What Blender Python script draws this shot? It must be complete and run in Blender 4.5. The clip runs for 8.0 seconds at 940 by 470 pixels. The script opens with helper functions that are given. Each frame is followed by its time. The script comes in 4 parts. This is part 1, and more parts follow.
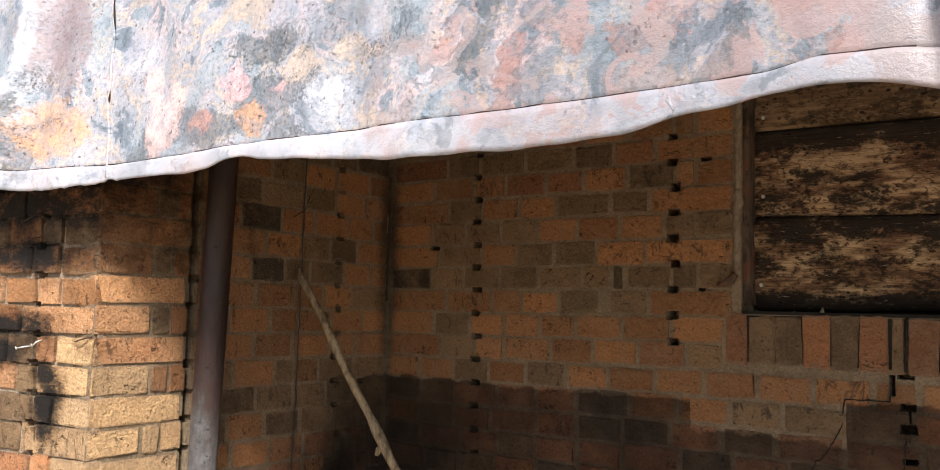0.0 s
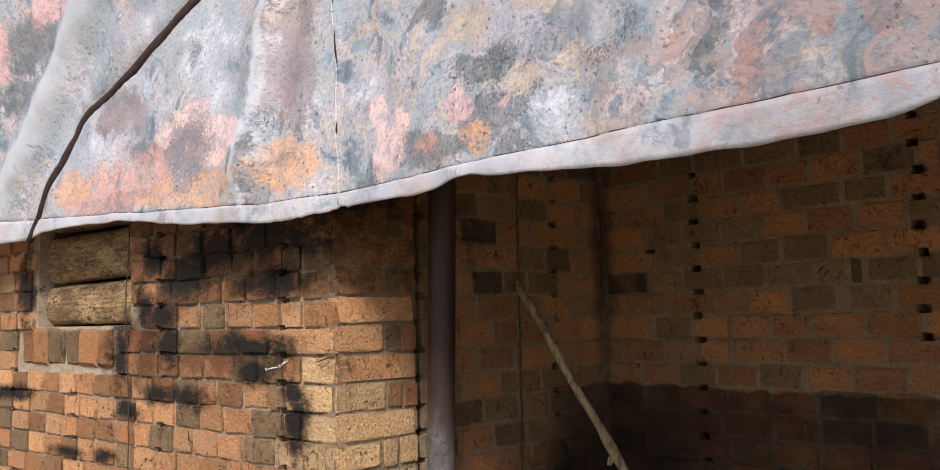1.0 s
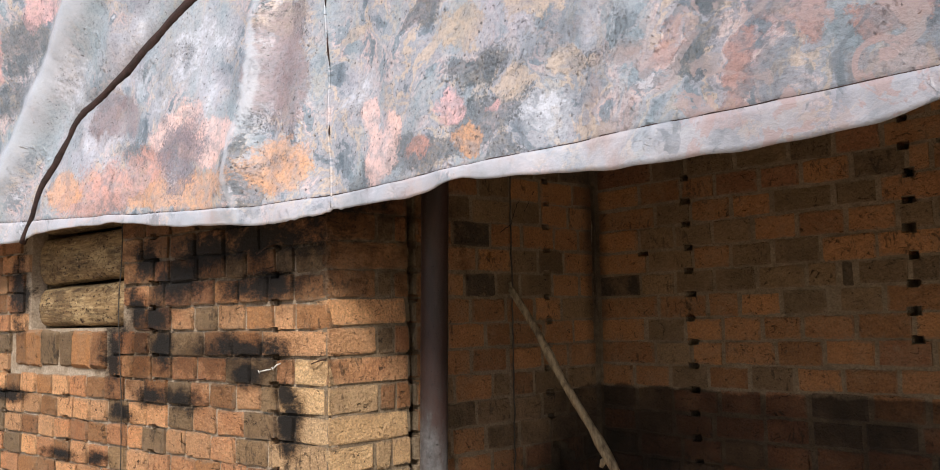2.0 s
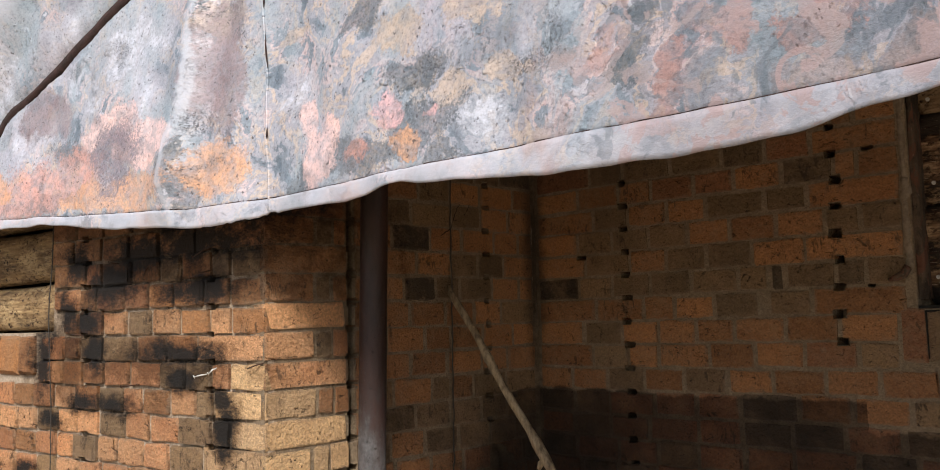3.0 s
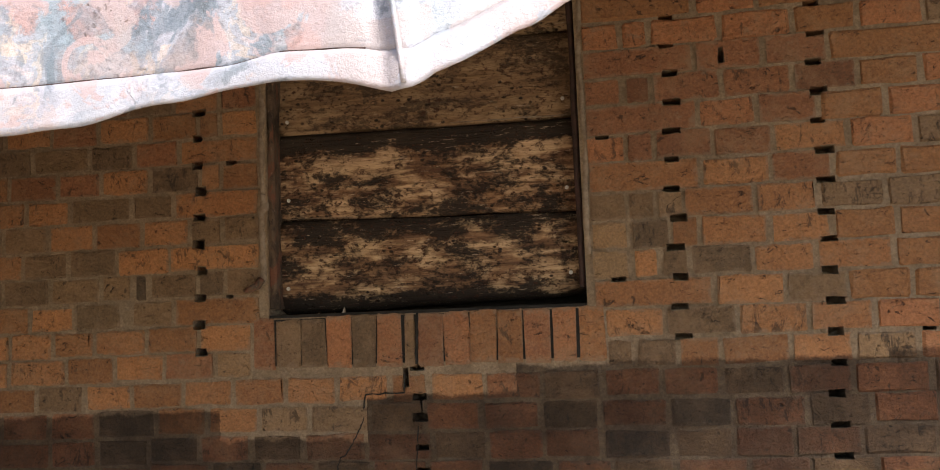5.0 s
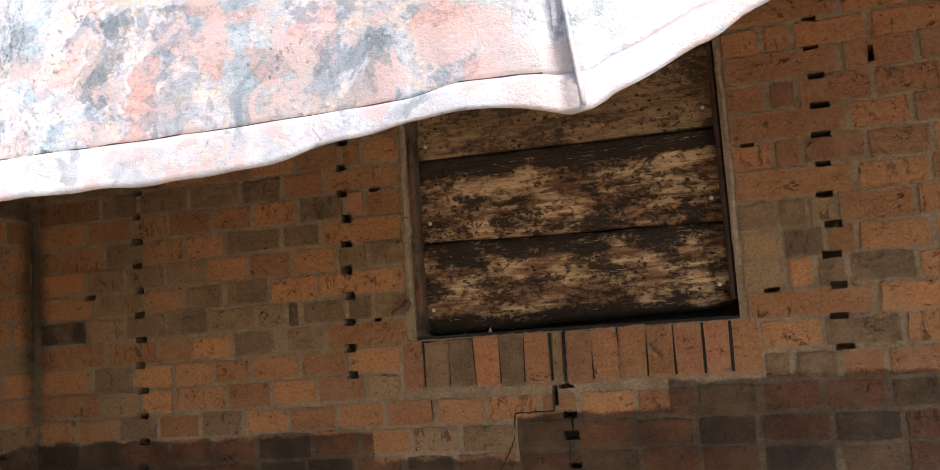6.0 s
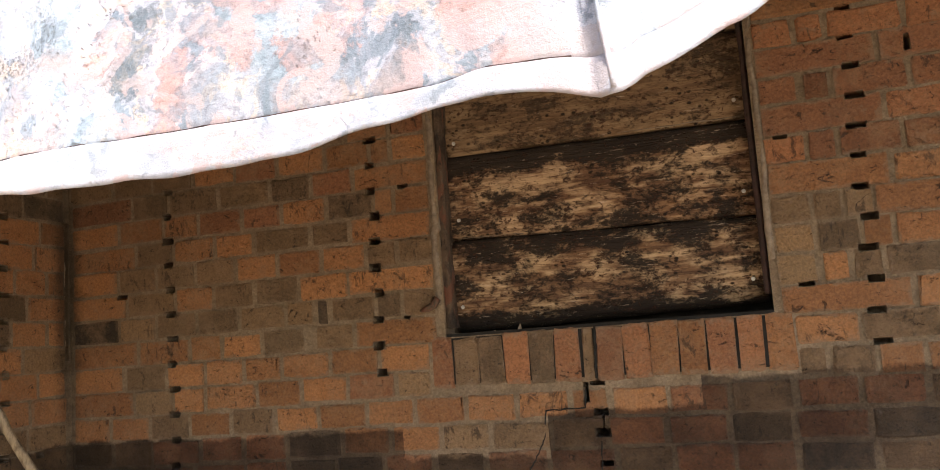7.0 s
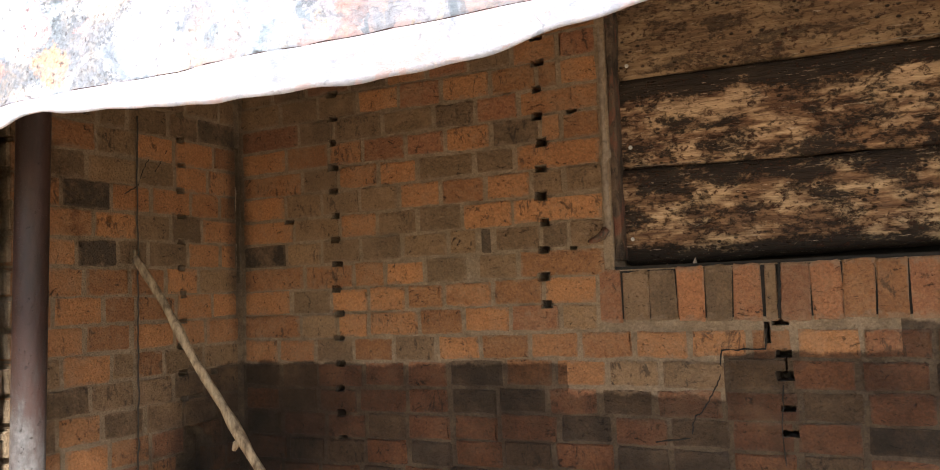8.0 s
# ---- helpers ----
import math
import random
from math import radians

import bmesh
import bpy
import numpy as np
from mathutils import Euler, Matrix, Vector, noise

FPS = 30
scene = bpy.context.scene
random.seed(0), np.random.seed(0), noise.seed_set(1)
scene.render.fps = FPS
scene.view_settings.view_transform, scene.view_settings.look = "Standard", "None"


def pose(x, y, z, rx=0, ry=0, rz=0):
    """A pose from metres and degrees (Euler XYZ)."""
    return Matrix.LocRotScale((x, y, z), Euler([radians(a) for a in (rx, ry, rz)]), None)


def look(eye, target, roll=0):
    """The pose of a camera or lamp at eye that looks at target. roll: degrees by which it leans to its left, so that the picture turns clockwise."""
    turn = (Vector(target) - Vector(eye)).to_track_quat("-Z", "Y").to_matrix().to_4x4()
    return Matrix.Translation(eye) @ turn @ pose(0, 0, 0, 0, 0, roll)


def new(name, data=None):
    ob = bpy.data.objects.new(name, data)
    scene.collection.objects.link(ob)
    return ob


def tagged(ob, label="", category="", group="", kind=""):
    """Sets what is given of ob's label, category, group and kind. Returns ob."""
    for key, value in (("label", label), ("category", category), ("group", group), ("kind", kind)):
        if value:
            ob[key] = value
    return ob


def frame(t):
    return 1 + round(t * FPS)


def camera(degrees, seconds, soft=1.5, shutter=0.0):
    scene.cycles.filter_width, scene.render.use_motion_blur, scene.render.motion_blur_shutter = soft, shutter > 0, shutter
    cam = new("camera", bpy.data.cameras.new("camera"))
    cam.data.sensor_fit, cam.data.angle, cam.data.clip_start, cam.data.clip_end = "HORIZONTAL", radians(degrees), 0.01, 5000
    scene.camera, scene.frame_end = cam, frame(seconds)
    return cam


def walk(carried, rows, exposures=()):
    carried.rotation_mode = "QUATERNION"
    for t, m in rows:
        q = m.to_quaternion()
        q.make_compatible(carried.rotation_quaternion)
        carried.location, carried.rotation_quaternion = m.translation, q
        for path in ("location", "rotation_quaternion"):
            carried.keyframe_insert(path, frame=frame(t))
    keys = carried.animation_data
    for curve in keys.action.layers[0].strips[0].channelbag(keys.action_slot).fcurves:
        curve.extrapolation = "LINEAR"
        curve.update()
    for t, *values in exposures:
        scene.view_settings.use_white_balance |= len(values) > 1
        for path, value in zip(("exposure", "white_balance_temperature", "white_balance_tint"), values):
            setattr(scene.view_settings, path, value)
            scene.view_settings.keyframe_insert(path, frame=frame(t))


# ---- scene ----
cam = camera(56.1, 8.0, 1.0)
PATH = [
    (0, (0.898, 0.503, 1.503), (-0.304, 2.093, 1.67), 1.5),
    (0.5, (0.842, 0.475, 1.513), (-0.582, 1.868, 1.684), -0.0),
    (1, (0.832, 0.463, 1.511), (-0.675, 1.765, 1.689), -1.3),
    (2.5, (0.844, 0.465, 1.516), (-0.639, 1.795, 1.699), -1.2),
    (3, (0.853, 0.468, 1.513), (-0.56, 1.87, 1.699), -1.4),
    (3.5, (0.892, 0.519, 1.514), (-0.283, 2.128, 1.69), -1.9),
    (4, (0.964, 0.551, 1.478), (0.353, 2.446, 1.661), -3.0),
    (4.2, (0.99, 0.568, 1.471), (0.57, 2.515, 1.655), -3.0),
    (5.3, (0.975, 0.598, 1.508), (0.63, 2.559, 1.693), -2.2),
    (5.5, (0.939, 0.58, 1.511), (0.48, 2.515, 1.72), -2.7),
    (6, (0.909, 0.572, 1.509), (0.329, 2.473, 1.737), -3.9),
    (6.5, (0.912, 0.576, 1.502), (0.294, 2.463, 1.738), -4.1),
    (7, (0.903, 0.584, 1.491), (0.263, 2.464, 1.734), -4.1),
    (7.5, (0.892, 0.604, 1.472), (0.107, 2.43, 1.692), -3.5),
    (8, (0.818, 0.637, 1.472), (-0.128, 2.395, 1.6), -2.1),
]
walk(cam, [(t, look(eye, target, roll)) for t, eye, target, roll in PATH], [(0.0, 0.68), (0.6, 0.12), (2.5, 0.15), (3.2, 0.15), (3.5, 0.32), (4.0, 0.93), (5.3, 1.12), (6.0, 1.18), (7.0, 1.42), (7.5, 1.53), (8.0, 1.56)])

# ---------------------------------------------------------------- light
world = bpy.data.worlds.new("world")
scene.world = world
world.use_nodes = True
wn, wl = world.node_tree.nodes, world.node_tree.links
SUN_WAY = Vector((0.60, -0.67, 0.87)).normalized()
sky = wn.new("ShaderNodeTexSky")
sky.sky_type = "NISHITA"
sky.sun_disc = False
sky.sun_elevation = math.asin(SUN_WAY.z)
sky.sun_rotation = math.atan2(SUN_WAY.x, SUN_WAY.y)
wn["Background"].inputs["Strength"].default_value = 0.125
wl.new(sky.outputs["Color"], wn["Background"].inputs["Color"])
sun = new("sun", bpy.data.lights.new("sun", "SUN"))
sun.data.energy, sun.data.angle, sun.data.color = 5.0, radians(14), (1.0, 0.95, 0.87)
sun.matrix_world = look(SUN_WAY * 20, (0, 0, 0))


# ---------------------------------------------------------------- node helpers
class Mat:
    """A material and short calls for its nodes."""

    def __init__(self, name, rough=0.9, metal=0.0):
        self.m = bpy.data.materials.new(name)
        self.m.use_nodes = True
        self.t = self.m.node_tree
        self.b = self.t.nodes["Principled BSDF"]
        self.b.inputs["Roughness"].default_value = rough
        self.b.inputs["Metallic"].default_value = metal
        self.b.inputs["Specular IOR Level"].default_value = 0.3

    def n(self, kind):
        return self.t.nodes.new("ShaderNode" + kind)

    def put(self, value, socket):
        if isinstance(value, (int, float)):
            socket.default_value = value
        elif isinstance(value, tuple):
            socket.default_value = (*value, 1.0) if len(value) == 3 and socket.type == "RGBA" else value
        else:
            self.t.links.new(value, socket)

    def pos(self):
        return self.n("NewGeometry").outputs["Position"]

    def obj(self):
        return self.n("TexCoord").outputs["Object"]

    def gen(self):
        return self.n("TexCoord").outputs["Generated"]

    def rand(self):
        return self.n("ObjectInfo").outputs["Random"]

    def vec(self, a, op, b=None, scale=None):
        v = self.n("VectorMath")
        v.operation = op
        self.put(a, v.inputs[0])
        if b is not None:
            self.put(b, v.inputs[1])
        if scale is not None:
            self.put(scale, v.inputs["Scale"])
        return v.outputs["Value" if op in ("LENGTH", "DISTANCE") else "Vector"]

    def math(self, a, op, b=None, clamp=False):
        v = self.n("Math")
        v.operation, v.use_clamp = op, clamp
        self.put(a, v.inputs[0])
        if b is not None:
            self.put(b, v.inputs[1])
        return v.outputs[0]

    def xyz(self, a):
        s = self.n("SeparateXYZ")
        self.put(a, s.inputs[0])
        return s.outputs

    def noise(self, where, scale, detail=4.0, rough=0.6, warp=0.0):
        v = self.n("TexNoise")
        self.put(where, v.inputs["Vector"])
        for k, x in (("Scale", scale), ("Detail", detail), ("Roughness", rough), ("Distortion", warp)):
            v.inputs[k].default_value = x
        return v.outputs["Fac"]

    def warp(self, where, scale, amount, detail=2.0):
        """The place pushed about by a noise of this scale."""
        v = self.n("TexNoise")
        self.put(where, v.inputs["Vector"])
        v.inputs["Scale"].default_value, v.inputs["Detail"].default_value = scale, detail
        push = self.vec(self.vec(v.outputs["Color"], "SUBTRACT", (0.5, 0.5, 0.5)), "SCALE", scale=amount)
        return self.vec(where, "ADD", push)

    def voronoi(self, where, scale, feature="F1"):
        v = self.n("TexVoronoi")
        v.feature = feature
        self.put(where, v.inputs["Vector"])
        v.inputs["Scale"].default_value = scale
        return v.outputs["Distance"]

    def step(self, a, lo, hi, out=(0.0, 1.0)):
        v = self.n("MapRange")
        v.interpolation_type = "SMOOTHSTEP"
        self.put(a, v.inputs[0])
        for i, x in enumerate((lo, hi, *out)):
            v.inputs[i + 1].default_value = x
        return v.outputs[0]

    def mix(self, f, a, b, mode="MIX"):
        v = self.n("Mix")
        v.data_type, v.blend_type = "RGBA", mode
        self.put(f, v.inputs[0])
        self.put(a, v.inputs[6])
        self.put(b, v.inputs[7])
        return v.outputs[2]

    def ramp(self, f, stops, how="LINEAR"):
        v = self.n("ValToRGB")
        v.color_ramp.interpolation = how
        e = v.color_ramp.elements
        while len(e) < len(stops):
            e.new(0.5)
        for el, (p, c) in zip(e, stops):
            el.position = p
            el.color = (*c, 1.0) if isinstance(c, tuple) else (c, c, c, 1.0)
        self.put(f, v.inputs[0])
        return v.outputs["Color"]

    def bump(self, height, depth, strength=1.0, base=None):
        v = self.n("Bump")
        v.inputs["Distance"].default_value = depth
        v.inputs["Strength"].default_value = strength
        self.put(height, v.inputs["Height"])
        if base is not None:
            self.put(base, v.inputs["Normal"])
        return v.outputs["Normal"]

    def done(self, color, normal=None, rough=None):
        self.put(color, self.b.inputs["Base Color"])
        if normal is not None:
            self.put(normal, self.b.inputs["Normal"])
        if rough is not None:
            self.put(rough, self.b.inputs["Roughness"])
        return self.m


def stretch(m, where, s):
    return m.vec(where, "MULTIPLY", s)


FRONT = pose(-0.881, 1.536, 0, 0, 0, 10)
# Soot on the sunny wall: place along it, height, and half its length and height
SOOT = [
    (-0.58, 1.62, 0.149, 0.072), (-0.24, 1.597, 0.203, 0.047), (-0.23, 1.716, 0.257, 0.072), (-0.32, 1.443, 0.230, 0.039), (-0.30, 1.379, 0.074, 0.044),
    (-0.59, 1.309, 0.121, 0.034), (-0.14, 1.268, 0.057, 0.085), (-0.92, 1.42, 0.070, 0.130), (-0.81, 1.555, 0.068, 0.065), (-0.67, 1.44, 0.074, 0.052),
    (-0.47, 1.70, 0.162, 0.072), (-0.72, 1.308, 0.108, 0.034), (-0.88, 1.258, 0.068, 0.031), (-0.70, 1.528, 0.074, 0.047), (-0.16, 1.335, 0.041, 0.039),
    (-1.61, 1.282, 0.149, 0.031), (-1.24, 1.115, 0.108, 0.021), (-1.53, 1.62, 0.068, 0.130), (-1.02, 1.12, 0.081, 0.026), (-0.08, 1.79, 0.270, 0.058), (-0.75, 1.68, 0.081, 0.065),
]


def stains_and_shade(m, color):
    """Soot, shade painted under the canopy and in the inner corner, and the damp dark foot of the shaded wall, over any
    masonry colour.
    """
    p = m.pos()
    rough_edge = m.noise(stretch(m, p, (1, 1, 1.35)), 13, 9, 0.72, 0.3)
    fine = m.noise(stretch(m, p, (1, 1, 2.5)), 75, 4, 0.75)
    total = None
    for along_wall, height, half, tall in SOOT:
        place = tuple(FRONT @ Vector((along_wall, 0.0, height)))
        d = m.vec(stretch(m, m.vec(p, "SUBTRACT", place), (1 / half, 1 / half, 1 / tall)), "LENGTH")
        k = m.math(1.0, "SUBTRACT", d)
        total = k if total is None else m.math(total, "MAXIMUM", k)
    s = m.math(total, "ADD", m.math(m.math(rough_edge, "SUBTRACT", 0.5), "MULTIPLY", 2.6))
    s = m.math(s, "ADD", m.math(m.math(fine, "SUBTRACT", 0.5), "MULTIPLY", 0.9))
    grime_shade = m.step(m.math(s, "ADD", m.math(total, "MULTIPLY", 0.4)), -0.55, 0.5, (0.0, 0.8))
    # smoke dirt, together with canopy shade painted over the top courses
    smoke_shade = None
    for along_wall, height, half, tall in ((-0.45, 1.70, 0.75, 0.20), (-0.40, 1.42, 0.45, 0.10), (-0.80, 1.45, 0.25, 0.22), (0.05, 1.77, 0.50, 0.13)):
        place = tuple(FRONT @ Vector((along_wall, 0.0, height)))
        d = m.vec(stretch(m, m.vec(p, "SUBTRACT", place), (1 / half, 1 / half, 1 / tall)), "LENGTH")
        smoke_shade = m.math(1.0, "SUBTRACT", d) if smoke_shade is None else m.math(smoke_shade, "MAXIMUM", m.math(1.0, "SUBTRACT", d))
    smoke_shade = m.math(smoke_shade, "ADD", m.math(m.math(rough_edge, "SUBTRACT", 0.5), "MULTIPLY", 2.4))
    grime_shade = m.math(grime_shade, "MAXIMUM", m.step(smoke_shade, 0.0, 0.75, (0.0, 0.88)))
    color = m.mix(grime_shade, color, m.mix(1.0, color, (0.30, 0.25, 0.20), "MULTIPLY"))
    soot = m.step(s, 0.0, 0.62, (0.0, 0.96))
    color = m.mix(soot, color, (0.012, 0.010, 0.009))
    # shade painted up the inner corner, and low down in it over the black of smoke
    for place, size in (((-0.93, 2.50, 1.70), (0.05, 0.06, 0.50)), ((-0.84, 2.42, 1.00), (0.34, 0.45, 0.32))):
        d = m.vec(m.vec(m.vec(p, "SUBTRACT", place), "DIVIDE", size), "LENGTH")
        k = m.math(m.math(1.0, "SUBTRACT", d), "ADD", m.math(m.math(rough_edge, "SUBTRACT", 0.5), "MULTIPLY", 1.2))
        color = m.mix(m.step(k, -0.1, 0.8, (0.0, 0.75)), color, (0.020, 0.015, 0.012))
    # damp foot of the back wall: its upper edge steps from course to course
    x, y, z = m.xyz(p)
    level = m.ramp(m.math(m.math(x, "ADD", 1.0), "DIVIDE", 3.0), [
        (0.0, 0.30), (0.345, 0.235), (0.463, 0.33), (0.575, 0.385), (0.83, 0.40)], "CONSTANT")
    wob = m.math(m.math(m.noise(p, 14, 5, 0.65), "SUBTRACT", 0.5), "MULTIPLY", 0.05)
    top = m.math(m.math(level, "ADD", 1.0), "ADD", wob)
    damp = m.math(m.step(m.math(top, "SUBTRACT", z), -0.004, 0.008), "MULTIPLY", m.step(y, 2.2, 2.4))
    damp = m.math(damp, "MULTIPLY", m.step(m.noise(p, 5, 5, 0.7), 0.25, 0.65, (0.66, 1.0)))
    color = m.mix(damp, color, m.mix(1.0, color, (0.22, 0.20, 0.195), "MULTIPLY"))
    return color


def masonry(name, base, other, smear=0.88):
    """Fired brick: two tones, pits, straw marks, and mortar smeared over its edges."""
    m = Mat(name, 0.93)
    o, r = m.obj(), m.rand()
    q = m.vec(m.pos(), "ADD", m.vec((13.0, 7.0, 5.0), "SCALE", scale=r))
    big = m.noise(q, 14, 5, 0.65, 0.4)
    grain = m.noise(q, 170, 4, 0.75)
    color = m.mix(m.step(m.math(big, "ADD", m.math(m.math(r, "SUBTRACT", 0.5), "MULTIPLY", 0.7)), 0.3, 0.75), base, other)
    tone = m.math(m.math(r, "MULTIPLY", 37.0), "FRACT")
    color = m.mix(1.0, color, m.ramp(tone, [(0, (0.70, 0.69, 0.64)), (0.5, (0.97, 0.96, 0.93)), (1, (1.22, 1.17, 1.04))]), "MULTIPLY")
    color = m.mix(m.step(grain, 0.36, 0.66, (0.0, 0.8)), m.mix(0.42, color, (0.04, 0.025, 0.018)), color)
    pits = m.step(m.noise(stretch(m, q, (0.7, 0.7, 1.5)), 48, 6, 0.82, 1.2), 0.60, 0.635)
    color = m.mix(m.math(pits, "MULTIPLY", 0.85), color, (0.02, 0.014, 0.01))
    dents = m.step(m.noise(stretch(m, m.vec(q, "ADD", (3.0, 8.0, 1.0)), (1, 1, 1.4)), 21, 4, 0.6, 1.5), 0.66, 0.70)
    color = m.mix(m.math(dents, "MULTIPLY", 0.7), color, (0.03, 0.02, 0.014))
    scuff = m.step(m.math(m.noise(stretch(m, q, (1.6, 1.6, 0.7)), 30, 6, 0.75, 0.6), "ADD", m.math(m.math(m.math(r, "MULTIPLY", 11.0), "FRACT"), "MULTIPLY", 0.16)), 0.68, 0.76, (0.0, 0.7))
    color = m.mix(scuff, color, (0.028, 0.020, 0.015))
    wander = m.noise(stretch(m, q, (0.8, 0.8, 1.3)), 26, 3, 0.55, 0.8)
    stroke = m.step(m.math(m.math(wander, "SUBTRACT", 0.5), "ABSOLUTE"), 0.010, 0.024, (1.0, 0.0))
    stroke = m.math(stroke, "MULTIPLY", m.step(m.noise(m.vec(q, "ADD", (5.0, 1.0, 2.0)), 17, 3, 0.6), 0.635, 0.68))
    color = m.mix(m.math(stroke, "MULTIPLY", 0.85), color, (0.018, 0.012, 0.009))
    pale = m.step(m.noise(q, 23, 5, 0.75), 0.62, 0.74, (0.0, 0.35))
    color = m.mix(pale, color, (0.33, 0.25, 0.17))
    gx, gy, gz = m.xyz(m.gen())
    ex = m.math(m.math(0.5, "SUBTRACT", m.math(m.math(gx, "SUBTRACT", 0.5), "ABSOLUTE")), "MULTIPLY", 2.4)
    ez = m.math(0.5, "SUBTRACT", m.math(m.math(gz, "SUBTRACT", 0.5), "ABSOLUTE"))
    edge = m.math(m.math(ex, "MINIMUM", ez), "ADD", m.math(m.math(m.noise(q, 38, 5, 0.7), "SUBTRACT", 0.5), "MULTIPLY", 0.62))
    lime = m.step(edge, 0.0, 0.12, (smear * 0.8, 0.0))
    color = m.mix(lime, color, m.mix(m.noise(q, 30, 3), (0.21, 0.145, 0.096), (0.30, 0.22, 0.15)))
    haze = m.math(m.noise(m.pos(), 9, 6, 0.7, 0.4), "ADD", m.math(m.math(m.noise(m.pos(), 80, 4, 0.8), "SUBTRACT", 0.5), "MULTIPLY", 0.5))
    color = m.mix(m.step(haze, 0.42, 0.72, (0.0, 0.42)), color, (0.33, 0.208, 0.122))
    color = stains_and_shade(m, color)
    h = m.math(m.math(m.noise(q, 55, 6, 0.75), "ADD", m.math(grain, "MULTIPLY", 0.35)), "SUBTRACT", m.math(m.math(m.math(pits, "ADD", dents), "ADD", stroke), "MULTIPLY", 0.8))
    return m.done(color, m.bump(h, 0.015, 1.0))


def mortar_material(name, low, high):
    m = Mat(name, 0.95)
    p = m.pos()
    a = m.noise(p, 18, 5, 0.7)
    g = m.noise(p, 150, 4, 0.8)
    color = m.mix(m.step(a, 0.3, 0.7), low, high)
    color = m.mix(m.step(g, 0.35, 0.65, (0.4, 0.0)), color, (0.07, 0.05, 0.035))
    color = stains_and_shade(m, color)
    h = m.math(m.noise(p, 45, 6, 0.8), "ADD", m.math(g, "MULTIPLY", 0.5))
    return m.done(color, m.bump(h, 0.011, 1.0))


BRICK = {
    "o": masonry("brick_orange", (0.47, 0.225, 0.10), (0.37, 0.172, 0.077), 0.7),
    # yellower lit copy of the orange brick, brightened for the sunny wall
    "y": masonry("brick_yellow_lit", (0.80, 0.43, 0.225), (0.68, 0.31, 0.15), 0.5),
    "r": masonry("brick_red", (0.39, 0.175, 0.088), (0.30, 0.135, 0.072), 0.7),
    "d": masonry("brick_brown", (0.27, 0.175, 0.10), (0.175, 0.118, 0.07), 0.6),
    "b": masonry("brick_charred", (0.13, 0.094, 0.062), (0.07, 0.053, 0.038), 0.4),
    # paler still: sun on the corner bricks put into their colour
    "w": masonry("brick_pale_lit", (0.82, 0.55, 0.32), (0.68, 0.44, 0.25), 0.5),
    "m": masonry("brick_limed", (0.34, 0.215, 0.118), (0.29, 0.195, 0.115), 0.8),
}
MORTAR = mortar_material("mortar", (0.235, 0.168, 0.106), (0.35, 0.262, 0.174))
# lit copy of the mortar, for the sunny wall
MORTAR_LIT = mortar_material("lit_mortar", (0.39, 0.285, 0.195), (0.61, 0.49, 0.375))


def plain(name, a, b, scale=30.0, rough=0.8, metal=0.0, depth=0.002, aspect=(1, 1, 1)):
    m = Mat(name, rough, metal)
    p = stretch(m, m.obj(), aspect)
    f = m.noise(p, scale, 6, 0.7, 0.3)
    color = m.mix(m.step(f, 0.3, 0.7), a, b)
    return m.done(color, m.bump(m.noise(p, scale * 3, 5, 0.7), depth))


